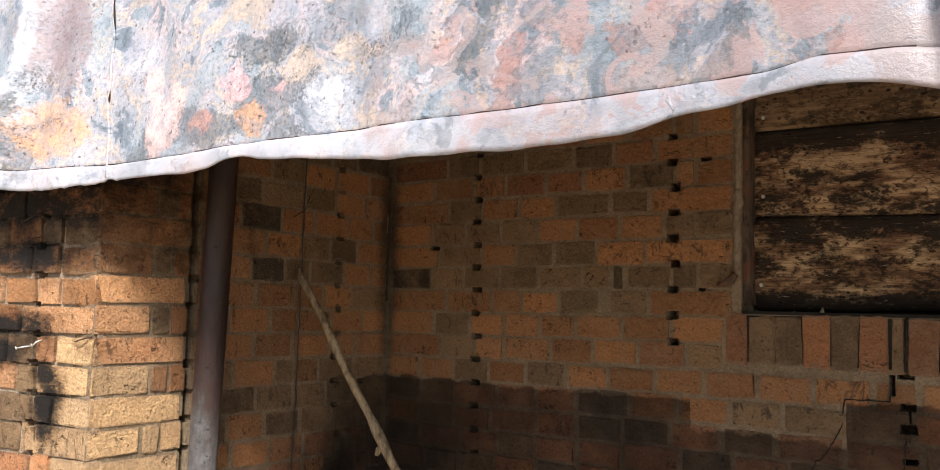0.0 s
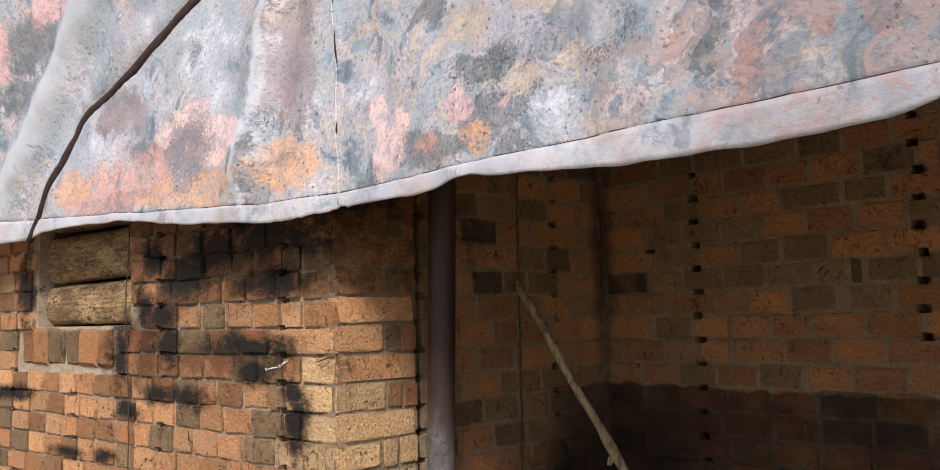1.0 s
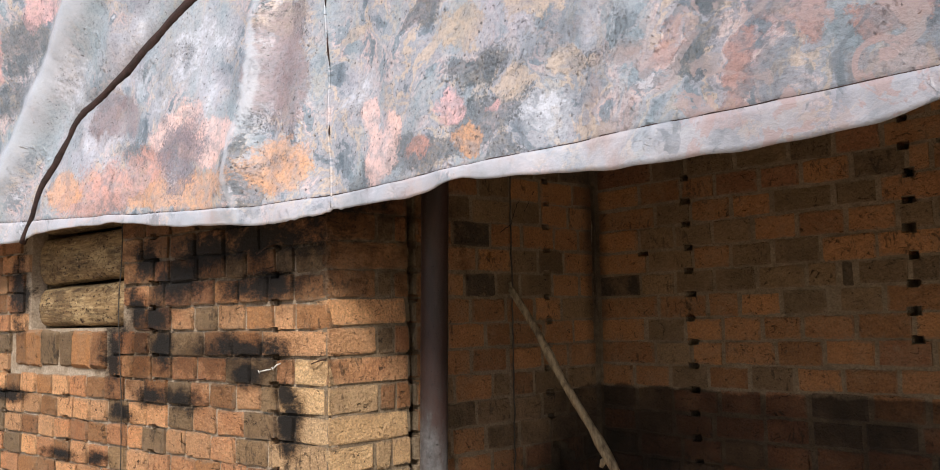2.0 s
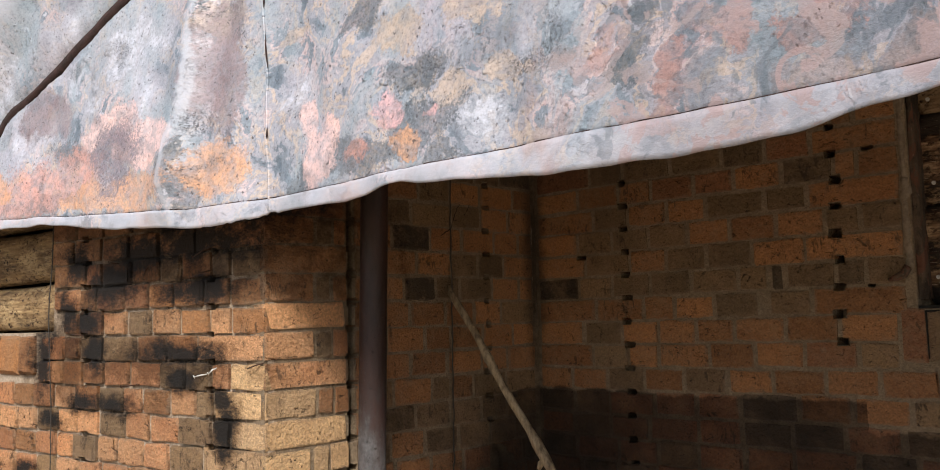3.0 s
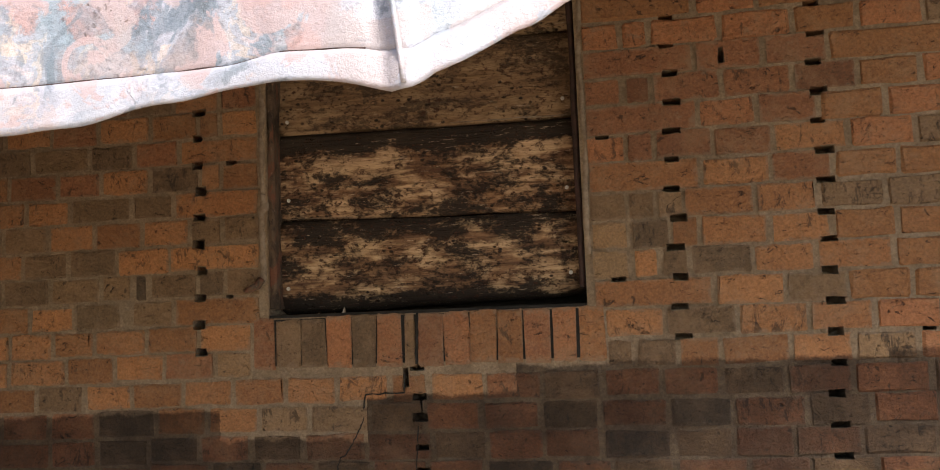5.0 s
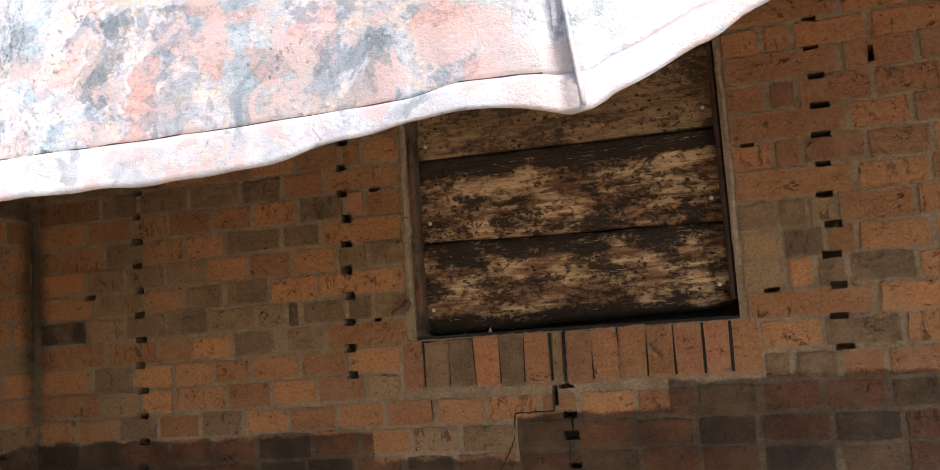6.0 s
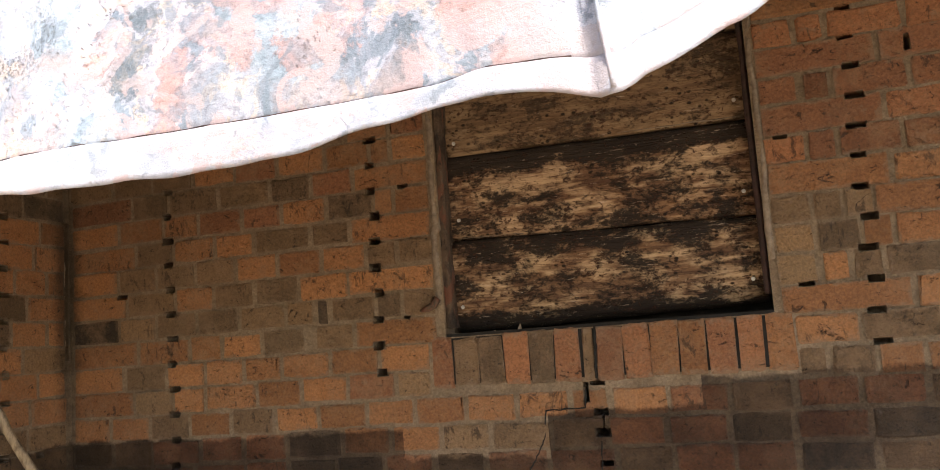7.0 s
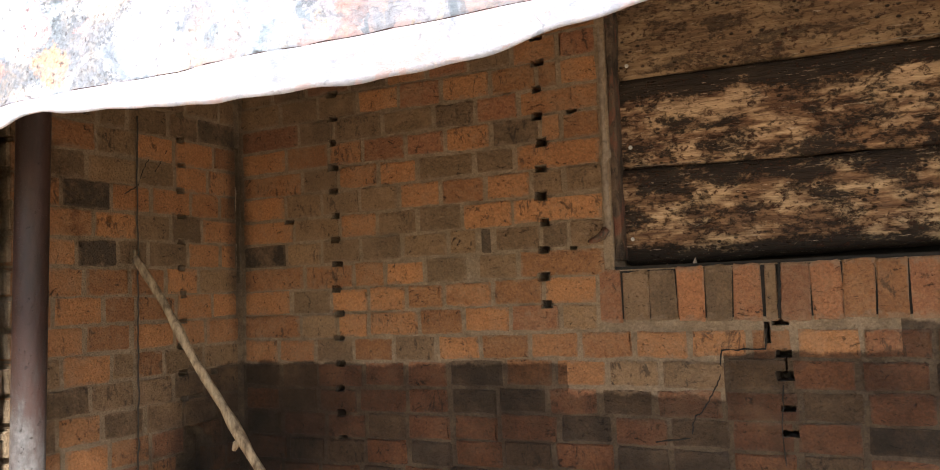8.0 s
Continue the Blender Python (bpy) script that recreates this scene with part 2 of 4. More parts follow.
def log_material(name, pale, mid, dark, charred, low_edge=0.0, high_edge=0.0):
    """Weathered, half-burnt timber with the grain along local x."""
    m = Mat(name, 0.85)
    p = m.vec(m.obj(), "ADD", m.vec((31.0, 3.0, 9.0), "SCALE", scale=m.rand()))
    grain = m.noise(stretch(m, p, (5, 25, 42)), 2.2, 8, 0.68, 0.5)
    cloud = m.noise(stretch(m, p, (3.2, 6, 9)), 1.7, 6, 0.62, 0.5)
    spot = m.noise(stretch(m, p, (9, 12, 16)), 1.8, 6, 0.65, 0.3)
    fleck = m.noise(stretch(m, p, (34, 40, 52)), 2.0, 7, 0.75, 0.5)
    color = m.mix(m.step(grain, 0.35, 0.65), dark, mid)
    tan = m.math(m.math(cloud, "ADD", m.math(m.math(grain, "SUBTRACT", 0.5), "MULTIPLY", 0.45)), "ADD", m.math(m.math(spot, "SUBTRACT", 0.5), "MULTIPLY", 0.5))
    color = m.mix(m.step(tan, 0.44, 0.66, (0.0, 0.92)), color, m.mix(m.step(grain, 0.3, 0.7), m.mix(0.5, mid, pale), pale))
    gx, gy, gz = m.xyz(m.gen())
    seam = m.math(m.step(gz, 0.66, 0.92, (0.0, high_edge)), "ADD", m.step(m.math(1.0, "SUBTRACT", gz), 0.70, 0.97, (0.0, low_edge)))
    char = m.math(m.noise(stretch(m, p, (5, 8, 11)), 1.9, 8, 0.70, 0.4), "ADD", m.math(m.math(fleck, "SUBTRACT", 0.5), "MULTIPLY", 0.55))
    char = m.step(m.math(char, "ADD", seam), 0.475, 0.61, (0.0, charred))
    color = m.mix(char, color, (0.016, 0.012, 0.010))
    rust = m.math(m.step(fleck, 0.545, 0.59), "MULTIPLY", m.step(spot, 0.42, 0.58, (0.15, 0.9)))
    color = m.mix(rust, color, (0.066, 0.025, 0.013))
    worm = m.voronoi(stretch(m, p, (52, 52, 75)), 1.0)
    holes = m.math(m.step(worm, 0.16, 0.30, (0.95, 0.0)), "MULTIPLY", m.step(m.noise(stretch(m, m.vec(p, "ADD", (2.0, 1.0, 4.0)), (7, 9, 14)), 1.6, 4, 0.6, 0.4), 0.50, 0.58))
    color = m.mix(holes, color, (0.02, 0.012, 0.009))
    splinter = m.step(m.noise(stretch(m, m.vec(p, "ADD", (6.0, 2.0, 1.0)), (16, 60, 150)), 1.5, 5, 0.75, 0.4), 0.62, 0.67, (0.0, 0.75))
    color = m.mix(splinter, color, m.mix(0.35, pale, (0.6, 0.55, 0.48)))
    knot = m.voronoi(stretch(m, p, (14, 14, 20)), 1.0)
    color = m.mix(m.step(knot, 0.05, 0.10, (0.8, 0.0)), color, (0.03, 0.016, 0.010))
    h = m.math(m.math(grain, "SUBTRACT", m.math(char, "MULTIPLY", 0.4)), "SUBTRACT", m.math(m.math(rust, "ADD", m.math(holes, "MULTIPLY", 2.0)), "MULTIPLY", 0.4))
    return m.done(color, m.bump(h, 0.008, 1.0))


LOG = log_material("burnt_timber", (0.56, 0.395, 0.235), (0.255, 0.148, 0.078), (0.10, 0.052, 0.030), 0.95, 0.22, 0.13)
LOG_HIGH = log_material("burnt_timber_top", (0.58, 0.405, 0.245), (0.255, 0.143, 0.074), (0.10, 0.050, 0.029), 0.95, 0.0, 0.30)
LOG_CLEAN = log_material("bare_timber", (0.31, 0.21, 0.12), (0.235, 0.148, 0.08), (0.14, 0.084, 0.046), 0.7)
LOG_YELLOW = log_material("yellow_timber", (0.46, 0.32, 0.165), (0.31, 0.20, 0.095), (0.19, 0.115, 0.056), 0.4)


def jamb_material():
    """Old timber with scraps of red-brown paint, clay and char on it."""
    m = Mat("jamb_wood", 0.9)
    p = m.obj()
    a = m.noise(stretch(m, p, (1, 1, 0.5)), 30, 7, 0.7, 0.6)
    b = m.noise(stretch(m, m.vec(p, "ADD", (3.0, 1.0, 2.0)), (1, 1, 0.4)), 19, 6, 0.7, 0.8)
    c = m.noise(p, 90, 5, 0.75, 0.4)
    color = m.mix(m.step(a, 0.35, 0.62), (0.035, 0.024, 0.017), (0.115, 0.078, 0.052))
    color = m.mix(m.step(b, 0.53, 0.58, (0.0, 0.85)), color, (0.15, 0.062, 0.038))
    color = m.mix(m.step(c, 0.60, 0.68, (0.0, 0.7)), color, (0.25, 0.19, 0.135))
    color = m.mix(m.step(b, 0.38, 0.43, (0.9, 0.0)), color, (0.014, 0.011, 0.009))
    return m.done(color, m.bump(m.math(m.math(a, "ADD", b), "ADD", m.math(c, "MULTIPLY", 0.5)), 0.012, 1.0))


JAMB = jamb_material()
RENDER_STRIP = plain("lime_strip", (0.27, 0.215, 0.16), (0.15, 0.112, 0.08), 60, 0.95, 0, 0.003)
# near black that stands in for shade in gaps and voids
VOID = plain("void_black", (0.010, 0.009, 0.008), (0.022, 0.018, 0.015), 30, 0.95)
IRON = plain("rusty_iron", (0.045, 0.03, 0.024), (0.10, 0.05, 0.03), 60, 0.6, 0.6)
STEEL = plain("bright_steel", (0.50, 0.48, 0.45), (0.66, 0.64, 0.60), 80, 0.45, 0.4, 0.0005)
WIRE = plain("dark_wire", (0.03, 0.026, 0.022), (0.05, 0.04, 0.032), 80, 0.7)
GROUND_TONE = plain("bounce_ground", (0.31, 0.235, 0.155), (0.39, 0.30, 0.205), 3, 0.95, 0, 0.02)
SHADING_SLAB = plain("shading_slab", (0.2, 0.16, 0.12), (0.28, 0.23, 0.18), 6, 0.95, 0, 0.004)


def pipe_material():
    """Painted pipe: rust red above; grey below, for wear and for the light that reaches it."""
    m = Mat("rusted_pipe", 0.6, 0.0)
    p = m.obj()
    x, y, z = m.xyz(p)
    f = m.noise(stretch(m, p, (1, 1, 0.35)), 22, 6, 0.7)
    # paler lower part also stands in for light from under the hem
    worn = m.step(m.math(m.math(1.33, "SUBTRACT", z), "ADD", m.math(m.math(f, "SUBTRACT", 0.5), "MULTIPLY", 0.6)), -0.05, 0.35)
    color = m.mix(m.step(f, 0.35, 0.65), (0.040, 0.021, 0.018), (0.024, 0.015, 0.013))
    grey = m.mix(m.step(m.noise(p, 60, 5, 0.7), 0.3, 0.7), (0.085, 0.085, 0.088), (0.165, 0.162, 0.165))
    color = m.mix(worn, color, grey)
    pit = m.step(m.noise(p, 130, 3, 0.6), 0.63, 0.70)
    color = m.mix(m.math(pit, "MULTIPLY", 0.8), color, (0.02, 0.015, 0.014))
    return m.done(color, m.bump(m.math(m.noise(p, 70, 4, 0.7), "SUBTRACT", pit), 0.0015), m.step(worn, 0, 1, (0.5, 0.45)))


PIPE = pipe_material()


# Burnt paint on the sheet, by colour: patches (x, z, radius along, radius up)
PATCH = {
    "tan": [(-0.342, 2.028, 0.087, 0.032), (-0.691, 2.11, 0.059, 0.018), (-0.188, 1.901, 0.037, 0.03), (-0.071, 1.918, 0.037, 0.032), (-0.925, 2.212, 0.063, 0.043), (0.012, 1.785, 0.025, 0.02), (-0.017, 1.911, 0.018, 0.024), (-0.152, 2.019, 0.062, 0.023)],
    "maroon": [(-0.918, 2.09, 0.09, 0.17), (-1.638, 2.077, 0.128, 0.064)],
    "white": [(-0.12, 1.836, 0.068, 0.043), (-1.261, 2.211, 0.211, 0.107), (-1.398, 2.098, 0.051, 0.073), (-1.869, 2.22, 0.119, 0.195), (-0.66, 1.97, 0.07, 0.05)],
    "slate": [(-0.40, 1.800, 0.11, 0.030), (-0.25, 1.850, 0.09, 0.050), (-0.64, 1.800, 0.07, 0.035), (-1.00, 1.80, 0.03, 0.05), (-1.62, 1.845, 0.16, 0.03), (-2.06, 2.368, 0.146, 0.089), (-2.172, 2.233, 0.108, 0.06), (-1.511, 1.979, 0.097, 0.037), (-0.29, 1.947, 0.094, 0.032), (-0.483, 1.829, 0.056, 0.034), (-1.041, 1.858, 0.023, 0.073), (-0.203, 1.778, 0.042, 0.022), (-0.436, 2.091, 0.055, 0.026), (0.167, 1.843, 0.032, 0.037), (0.178, 1.905, 0.027, 0.023), (0.282, 1.908, 0.038, 0.011), (0.56, 1.817, 0.013, 0.009)],
    "rose": [(-1.682, 1.885, 0.236, 0.069), (-1.468, 1.909, 0.148, 0.084), (-0.441, 1.814, 0.047, 0.018)],
    "peach": [(-1.325, 2.005, 0.117, 0.058), (-1.169, 1.938, 0.116, 0.055), (-0.562, 1.845, 0.067, 0.053), (-0.606, 1.91, 0.037, 0.037), (-0.509, 1.893, 0.029, 0.035)],
    "pink": [(-0.351, 1.88, 0.042, 0.029), (-0.229, 1.874, 0.024, 0.014), (-1.947, 2.469, 0.111, 0.051), (-2.236, 2.376, 0.045, 0.093)],
    "orange": [(-0.916, 1.848, 0.1, 0.07), (-1.189, 1.833, 0.161, 0.041), (-0.293, 1.815, 0.037, 0.03), (-1.854, 1.904, 0.103, 0.053), (-1.395, 1.832, 0.181, 0.029)],
    "dust": [(-1.293, 1.922, 0.092, 0.085)],
    "coral": [(0.276, 1.858, 0.041, 0.034), (0.431, 1.851, 0.074, 0.029), (0.454, 1.884, 0.039, 0.021), (0.636, 1.827, 0.034, 0.025), (0.668, 1.787, 0.024, 0.012), (0.227, 1.811, 0.016, 0.039), (0.313, 1.913, 0.037, 0.02), (0.126, 1.874, 0.021, 0.035), (0.209, 1.769, 0.039, 0.011)],
    "beige": [(0.43, 1.796, 0.078, 0.023), (0.711, 1.793, 0.032, 0.026), (0.559, 1.787, 0.041, 0.025), (0.04, 1.783, 0.057, 0.029), (0.054, 1.904, 0.043, 0.03)],
    "blue": [(0.259, 1.8, 0.038, 0.028), (-0.016, 1.869, 0.034, 0.055), (0.475, 1.812, 0.038, 0.011), (0.373, 1.761, 0.029, 0.01), (0.527, 1.772, 0.023, 0.01), (0.251, 1.874, 0.026, 0.028)],
}
PAINT = {
    "tan": (0.46, 0.345, 0.25), "maroon": (0.20, 0.135, 0.13), "white": (0.50, 0.495, 0.52), "slate": (0.095, 0.118, 0.13), "rose": (0.56, 0.28, 0.215),
    "peach": (0.74, 0.47, 0.40), "pink": (0.70, 0.39, 0.365), "orange": (0.59, 0.30, 0.15), "dust": (0.17, 0.14, 0.165),
    "coral": (0.40, 0.225, 0.185), "beige": (0.29, 0.225, 0.20), "blue": (0.20, 0.23, 0.255),
}


def canopy_material(name, hem=False):
    """Painted sheet after a fire: soft bloom of greys, islands of older paint with crisp lobed edges, gritty zones, lifted flakes."""
    m = Mat(name, 0.4)
    m.b.inputs["Specular IOR Level"].default_value = 0.5
    x, y, z = m.xyz(m.pos())
    p = stretch(m, m.pos(), (0.95, 0.0, 1.0))
    off = lambda v: m.vec(p, "ADD", v)
    centred = lambda a, k: m.math(m.math(a, "SUBTRACT", 0.5), "MULTIPLY", k)
    lace = m.noise(off((0.0, 3.0, 5.0)), 46, 5, 0.7, 0.4)
    lobes = m.noise(off((6.0, 1.0, 2.0)), 13, 4, 0.55, 0.6)
    fine = m.noise(p, 150, 4, 0.8)
    # bloom: pale lilac to blue grey, drawn out downwards
    bloom = m.noise(stretch(m, p, (1.35, 1.0, 0.8)), 5.5, 3, 0.45, 0.9)
    color = m.ramp(bloom, [(0.30, (0.12, 0.145, 0.165)), (0.43, (0.25, 0.27, 0.295)), (0.52, (0.35, 0.325, 0.345)), (0.60, (0.38, 0.36, 0.385)), (0.70, (0.52, 0.515, 0.54))])
    # coats of paint laid bare one under another, like the contours of a map
    w = m.warp(m.warp(m.warp(p, 5, 0.16), 21, 0.050, 3), 95, 0.014, 3)
    contours = m.math(m.noise(m.vec(w, "ADD", (2.0, 0.0, 1.0)), 8.0, 6, 0.6), "ADD", centred(fine, 0.03))
    coats = m.ramp(contours, [
        (0.34, (0.10, 0.125, 0.145)), (0.405, (0.17, 0.195, 0.215)), (0.415, (0.33, 0.315, 0.335)), (0.455, (0.29, 0.295, 0.315)), (0.462, (0.46, 0.365, 0.30)),
        (0.492, (0.47, 0.37, 0.29)), (0.50, (0.31, 0.30, 0.315)), (0.54, (0.36, 0.325, 0.335)), (0.548, (0.53, 0.43, 0.39)), (0.575, (0.48, 0.345, 0.33)),
        (0.585, (0.24, 0.26, 0.28)), (0.63, (0.15, 0.175, 0.195)), (0.64, (0.46, 0.445, 0.47)), (0.70, (0.52, 0.51, 0.53))])
    where = m.step(m.noise(off((5.0, 3.0, 1.0)), 3.2, 3, 0.5, 0.5), 0.36, 0.52, (0.2, 0.95))
    where = m.math(where, "MULTIPLY", m.step(x, 0.4, 0.8, (1.0, 0.35)))
    color = m.mix(where, color, coats)
    veil = m.step(m.noise(stretch(m, off((1.0, 6.0, 3.0)), (1.5, 1.0, 0.7)), 4.5, 4, 0.55, 0.6), 0.46, 0.64, (0.0, 0.7))
    color = m.mix(veil, color, (0.265, 0.31, 0.33))
    streak = m.noise(stretch(m, p, (24, 24, 4)), 1.7, 4, 0.55)
    color = m.mix(m.step(streak, 0.50, 0.72, (0.0, 0.25)), color, (0.45, 0.435, 0.46))
    gritty = None
    for i, (kind, spots) in enumerate(PATCH.items()):
        reach = None
        for px, pz, rx, rz in spots:
            d = m.vec(m.vec(m.vec(w, "SUBTRACT", (px * 0.95, 0.0, pz)), "MULTIPLY", (1 / (0.95 * rx), 0.0, 1 / rz)), "LENGTH")
            reach = d if reach is None else m.math(reach, "MINIMUM", d)
        edge = m.noise(off((1.3 * i, 2.0, 0.7 * i)), 15, 4, 0.55, 0.7)
        f = m.math(m.math(m.math(1.08, "SUBTRACT", reach), "ADD", centred(edge, 0.9 if kind in ("orange", "pink", "dust", "peach", "rose") else 1.4)), "ADD", m.math(centred(lace, 1.1), "ADD", centred(fine, 4.0 if kind == "dust" else 2.0 if kind in ("slate", "rose") else 1.2)))
        soft = 0.7 if kind in ("white", "blue", "beige") else 0.35 if kind == "maroon" else 0.22
        f = m.step(f, -0.05, soft, (0.0, 0.85))
        f = m.math(f, "MULTIPLY", m.step(m.noise(off((0.4 * i, 5.0, 2.0)), 24, 4, 0.7, 0.5), 0.28, 0.62, (0.35, 1.0)))
        tint = m.mix(m.step(m.noise(off((3.0, i, 1.0)), 8, 3, 0.5), 0.35, 0.65), PAINT[kind], tuple(0.8 * a + 0.2 * b for a, b in zip(PAINT[kind], (0.52, 0.47, 0.48))))
        rim = m.math(m.step(f, 0.10, 0.35), "MULTIPLY", m.step(f, 0.5, 0.85, (0.2, 0.0)))
        color = m.mix(rim, m.mix(f, color, tint), (0.12, 0.115, 0.12))
        if kind in ("slate", "dust"):
            gritty = f if gritty is None else m.math(gritty, "MAXIMUM", f)
    # gritty zones: dark and pale grain together
    zone = m.math(m.step(m.noise(off((7.0, 2.0, 3.0)), 7, 5, 0.65, 0.5), 0.53, 0.66), "MAXIMUM", m.math(gritty, "MULTIPLY", 0.7))
    zone = m.math(zone, "MULTIPLY", m.step(x, -0.1, 0.3, (1.0, 0.3)))
    grit = m.noise(off((1.7, 2.0, 0.3)), 210, 5, 0.8)
    dark = m.step(grit, 0.51, 0.58)
    color = m.mix(m.math(dark, "MULTIPLY", m.step(zone, 0.0, 1.0, (0.0, 0.8))), color, (0.085, 0.092, 0.10))
    light = m.step(m.noise(off((3.3, 1.0, 0.6)), 180, 5, 0.8), 0.56, 0.62)
    color = m.mix(m.math(light, "MULTIPLY", m.step(zone, 0.0, 1.0, (0.05, 0.6))), color, (0.48, 0.46, 0.48))
    color = m.mix(1.0, color, m.ramp(m.noise(off((2.2, 1.0, 7.0)), 110, 6, 0.8), [(0.36, 0.62), (0.48, 1.0), (0.66, 1.22)]), "MULTIPLY")
    spots = m.math(m.step(m.noise(off((5.5, 4.0, 0.2)), 85, 3, 0.6), 0.62, 0.66, (0.0, 0.8)), "MULTIPLY", m.step(x, -0.3, 0.3, (1.0, 0.2)))
    color = m.mix(spots, color, (0.06, 0.05, 0.05))
    # highlights painted as pale bands along the folds beside the charred strip and the crease
    sx, sy, sz = m.xyz(m.warp(m.warp(m.pos(), 6, 0.10), 40, 0.03, 4))
    fold = m.math(m.math(sx, "ADD", 2.305), "SUBTRACT", m.math(m.math(sz, "SUBTRACT", 1.922), "MULTIPLY", 0.99))
    crease = m.math(m.math(sx, "ADD", 1.040), "SUBTRACT", m.math(m.math(sz, "SUBTRACT", 1.9), "MULTIPLY", 0.09))
    bare = m.math(m.step(m.math(fold, "ABSOLUTE"), 0.03, 0.10, (0.75, 0.0)), "MAXIMUM", m.step(m.math(crease, "ABSOLUTE"), 0.004, 0.018, (0.6, 0.0)))
    color = m.mix(bare, color, (0.47, 0.475, 0.50))
    if hem:
        tints = m.ramp(m.noise(off((1.0, 1.0, 4.0)), 8, 4, 0.55, 0.5), [(0.34, (0.30, 0.31, 0.33)), (0.46, (0.42, 0.41, 0.43)), (0.56, (0.43, 0.40, 0.41)), (0.68, (0.47, 0.36, 0.34))])
        color = m.mix(m.step(m.noise(p, 11, 5, 0.6), 0.36, 0.56, (0.25, 0.85)), color, tints)
    # lifted flakes, in a few clusters
    cluster = m.math(m.step(m.noise(off((3.0, 1.0, 8.0)), 7.0, 4, 0.6, 0.4), 0.60, 0.68), "MULTIPLY", 0.25 if hem else 1.0)
    contour = m.noise(p, 55, 4, 0.6, 0.9)
    flake = m.step(contour, 0.50, 0.52)
    lip = m.math(m.step(m.math(m.math(contour, "SUBTRACT", 0.497), "ABSOLUTE"), 0.002, 0.008, (1.0, 0.0)), "MULTIPLY", cluster)
    color = m.mix(m.math(lip, "MULTIPLY", 0.5), color, (0.08, 0.08, 0.085))
    h = m.math(m.math(m.math(flake, "MULTIPLY", cluster), "MULTIPLY", 0.75), "ADD", m.math(m.math(fine, "MULTIPLY", 0.22), "ADD", m.math(lace, "MULTIPLY", 0.18)))
    h = m.math(h, "ADD", m.math(m.math(light, "SUBTRACT", dark), "MULTIPLY", m.math(zone, "MULTIPLY", 0.16)))
    # beyond the middle the older red coat shows through the greys, and the colour is dimmed against the strong light
    coat_dim = m.step(m.math(x, "ADD", centred(lobes, 0.6)), -0.10, 0.28)
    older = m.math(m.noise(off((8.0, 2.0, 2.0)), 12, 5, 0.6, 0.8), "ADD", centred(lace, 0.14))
    color = m.mix(m.math(m.math(coat_dim, "MULTIPLY", m.step(older, 0.525, 0.55)), "MULTIPLY", 0.75), color, m.mix(m.step(bloom, 0.45, 0.55), (0.42, 0.30, 0.275), (0.40, 0.335, 0.315)))
    color = m.mix(m.math(m.math(coat_dim, "MULTIPLY", m.step(older, 0.39, 0.43, (1.0, 0.0))), "MULTIPLY", 0.7), color, (0.16, 0.18, 0.195))
    # right part multiplied darker to hold down the sunlight on it
    color = m.mix(1.0, color, m.mix(coat_dim, (1.07, 1.10, 1.18), (0.79, 0.80, 0.86)), "MULTIPLY")
    return m.done(color, m.bump(h, 0.0064, 1.0), m.step(bloom, 0.4, 0.6, (0.5, 0.33)))


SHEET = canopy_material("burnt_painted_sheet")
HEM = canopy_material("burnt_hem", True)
RIB = plain("charred_strip", (0.022, 0.014, 0.012), (0.055, 0.028, 0.024), 40, 0.9, 0, 0.004)
BARK = plain("weathered_stick", (0.40, 0.30, 0.185), (0.085, 0.058, 0.034), 55, 0.9, 0, 0.003, (1, 1, 0.3))


# ---------------------------------------------------------------- mesh helpers
def mesh_from(name, verts, faces, material, smooth=False):
    me = bpy.data.meshes.new(name)
    me.from_pydata(verts, [], faces)
    me.materials.append(material)
    if smooth:
        me.polygons.foreach_set("use_smooth", [True] * len(me.polygons))
    me.update()
    return me


def part(name, me, parent, label="", m=None):
    """Links a mesh as one object under a thing or a part."""
    ob = new(name, me)
    ob.parent = parent
    if m is not None:
        ob.matrix_basis = m
    return tagged(ob, label)


def cells(xs, zs, solid, y0, y1, back=True):
    """A slab on a grid of cells: faces for the solid cells between y0 (front) and y1, and cheeks where a cell is open."""
    verts, faces, index = [], [], {}

    def v(i, j, y):
        key = (i, j, y)
        if key not in index:
            index[key] = len(verts)
            verts.append((xs[i], y, zs[j]))
        return index[key]

    nx, nz = len(xs) - 1, len(zs) - 1
    at = lambda i, j: 0 <= i < nx and 0 <= j < nz and solid(i, j)
    for i in range(nx):
        for j in range(nz):
            if not at(i, j):
                continue
            faces.append([v(i, j, y0), v(i + 1, j, y0), v(i + 1, j + 1, y0), v(i, j + 1, y0)])
            if back:
                faces.append([v(i, j, y1), v(i, j + 1, y1), v(i + 1, j + 1, y1), v(i + 1, j, y1)])
            if not at(i - 1, j):
                faces.append([v(i, j, y0), v(i, j + 1, y0), v(i, j + 1, y1), v(i, j, y1)])
            if not at(i + 1, j):
                faces.append([v(i + 1, j, y0), v(i + 1, j, y1), v(i + 1, j + 1, y1), v(i + 1, j + 1, y0)])
            if not at(i, j - 1):
                faces.append([v(i, j, y0), v(i, j, y1), v(i + 1, j, y1), v(i + 1, j, y0)])
            if not at(i, j + 1):
                faces.append([v(i, j + 1, y0), v(i + 1, j + 1, y0), v(i + 1, j + 1, y1), v(i, j + 1, y1)])
    return verts, faces


COURSE, BED = 0.063, 0.012
rng = random.Random(5)


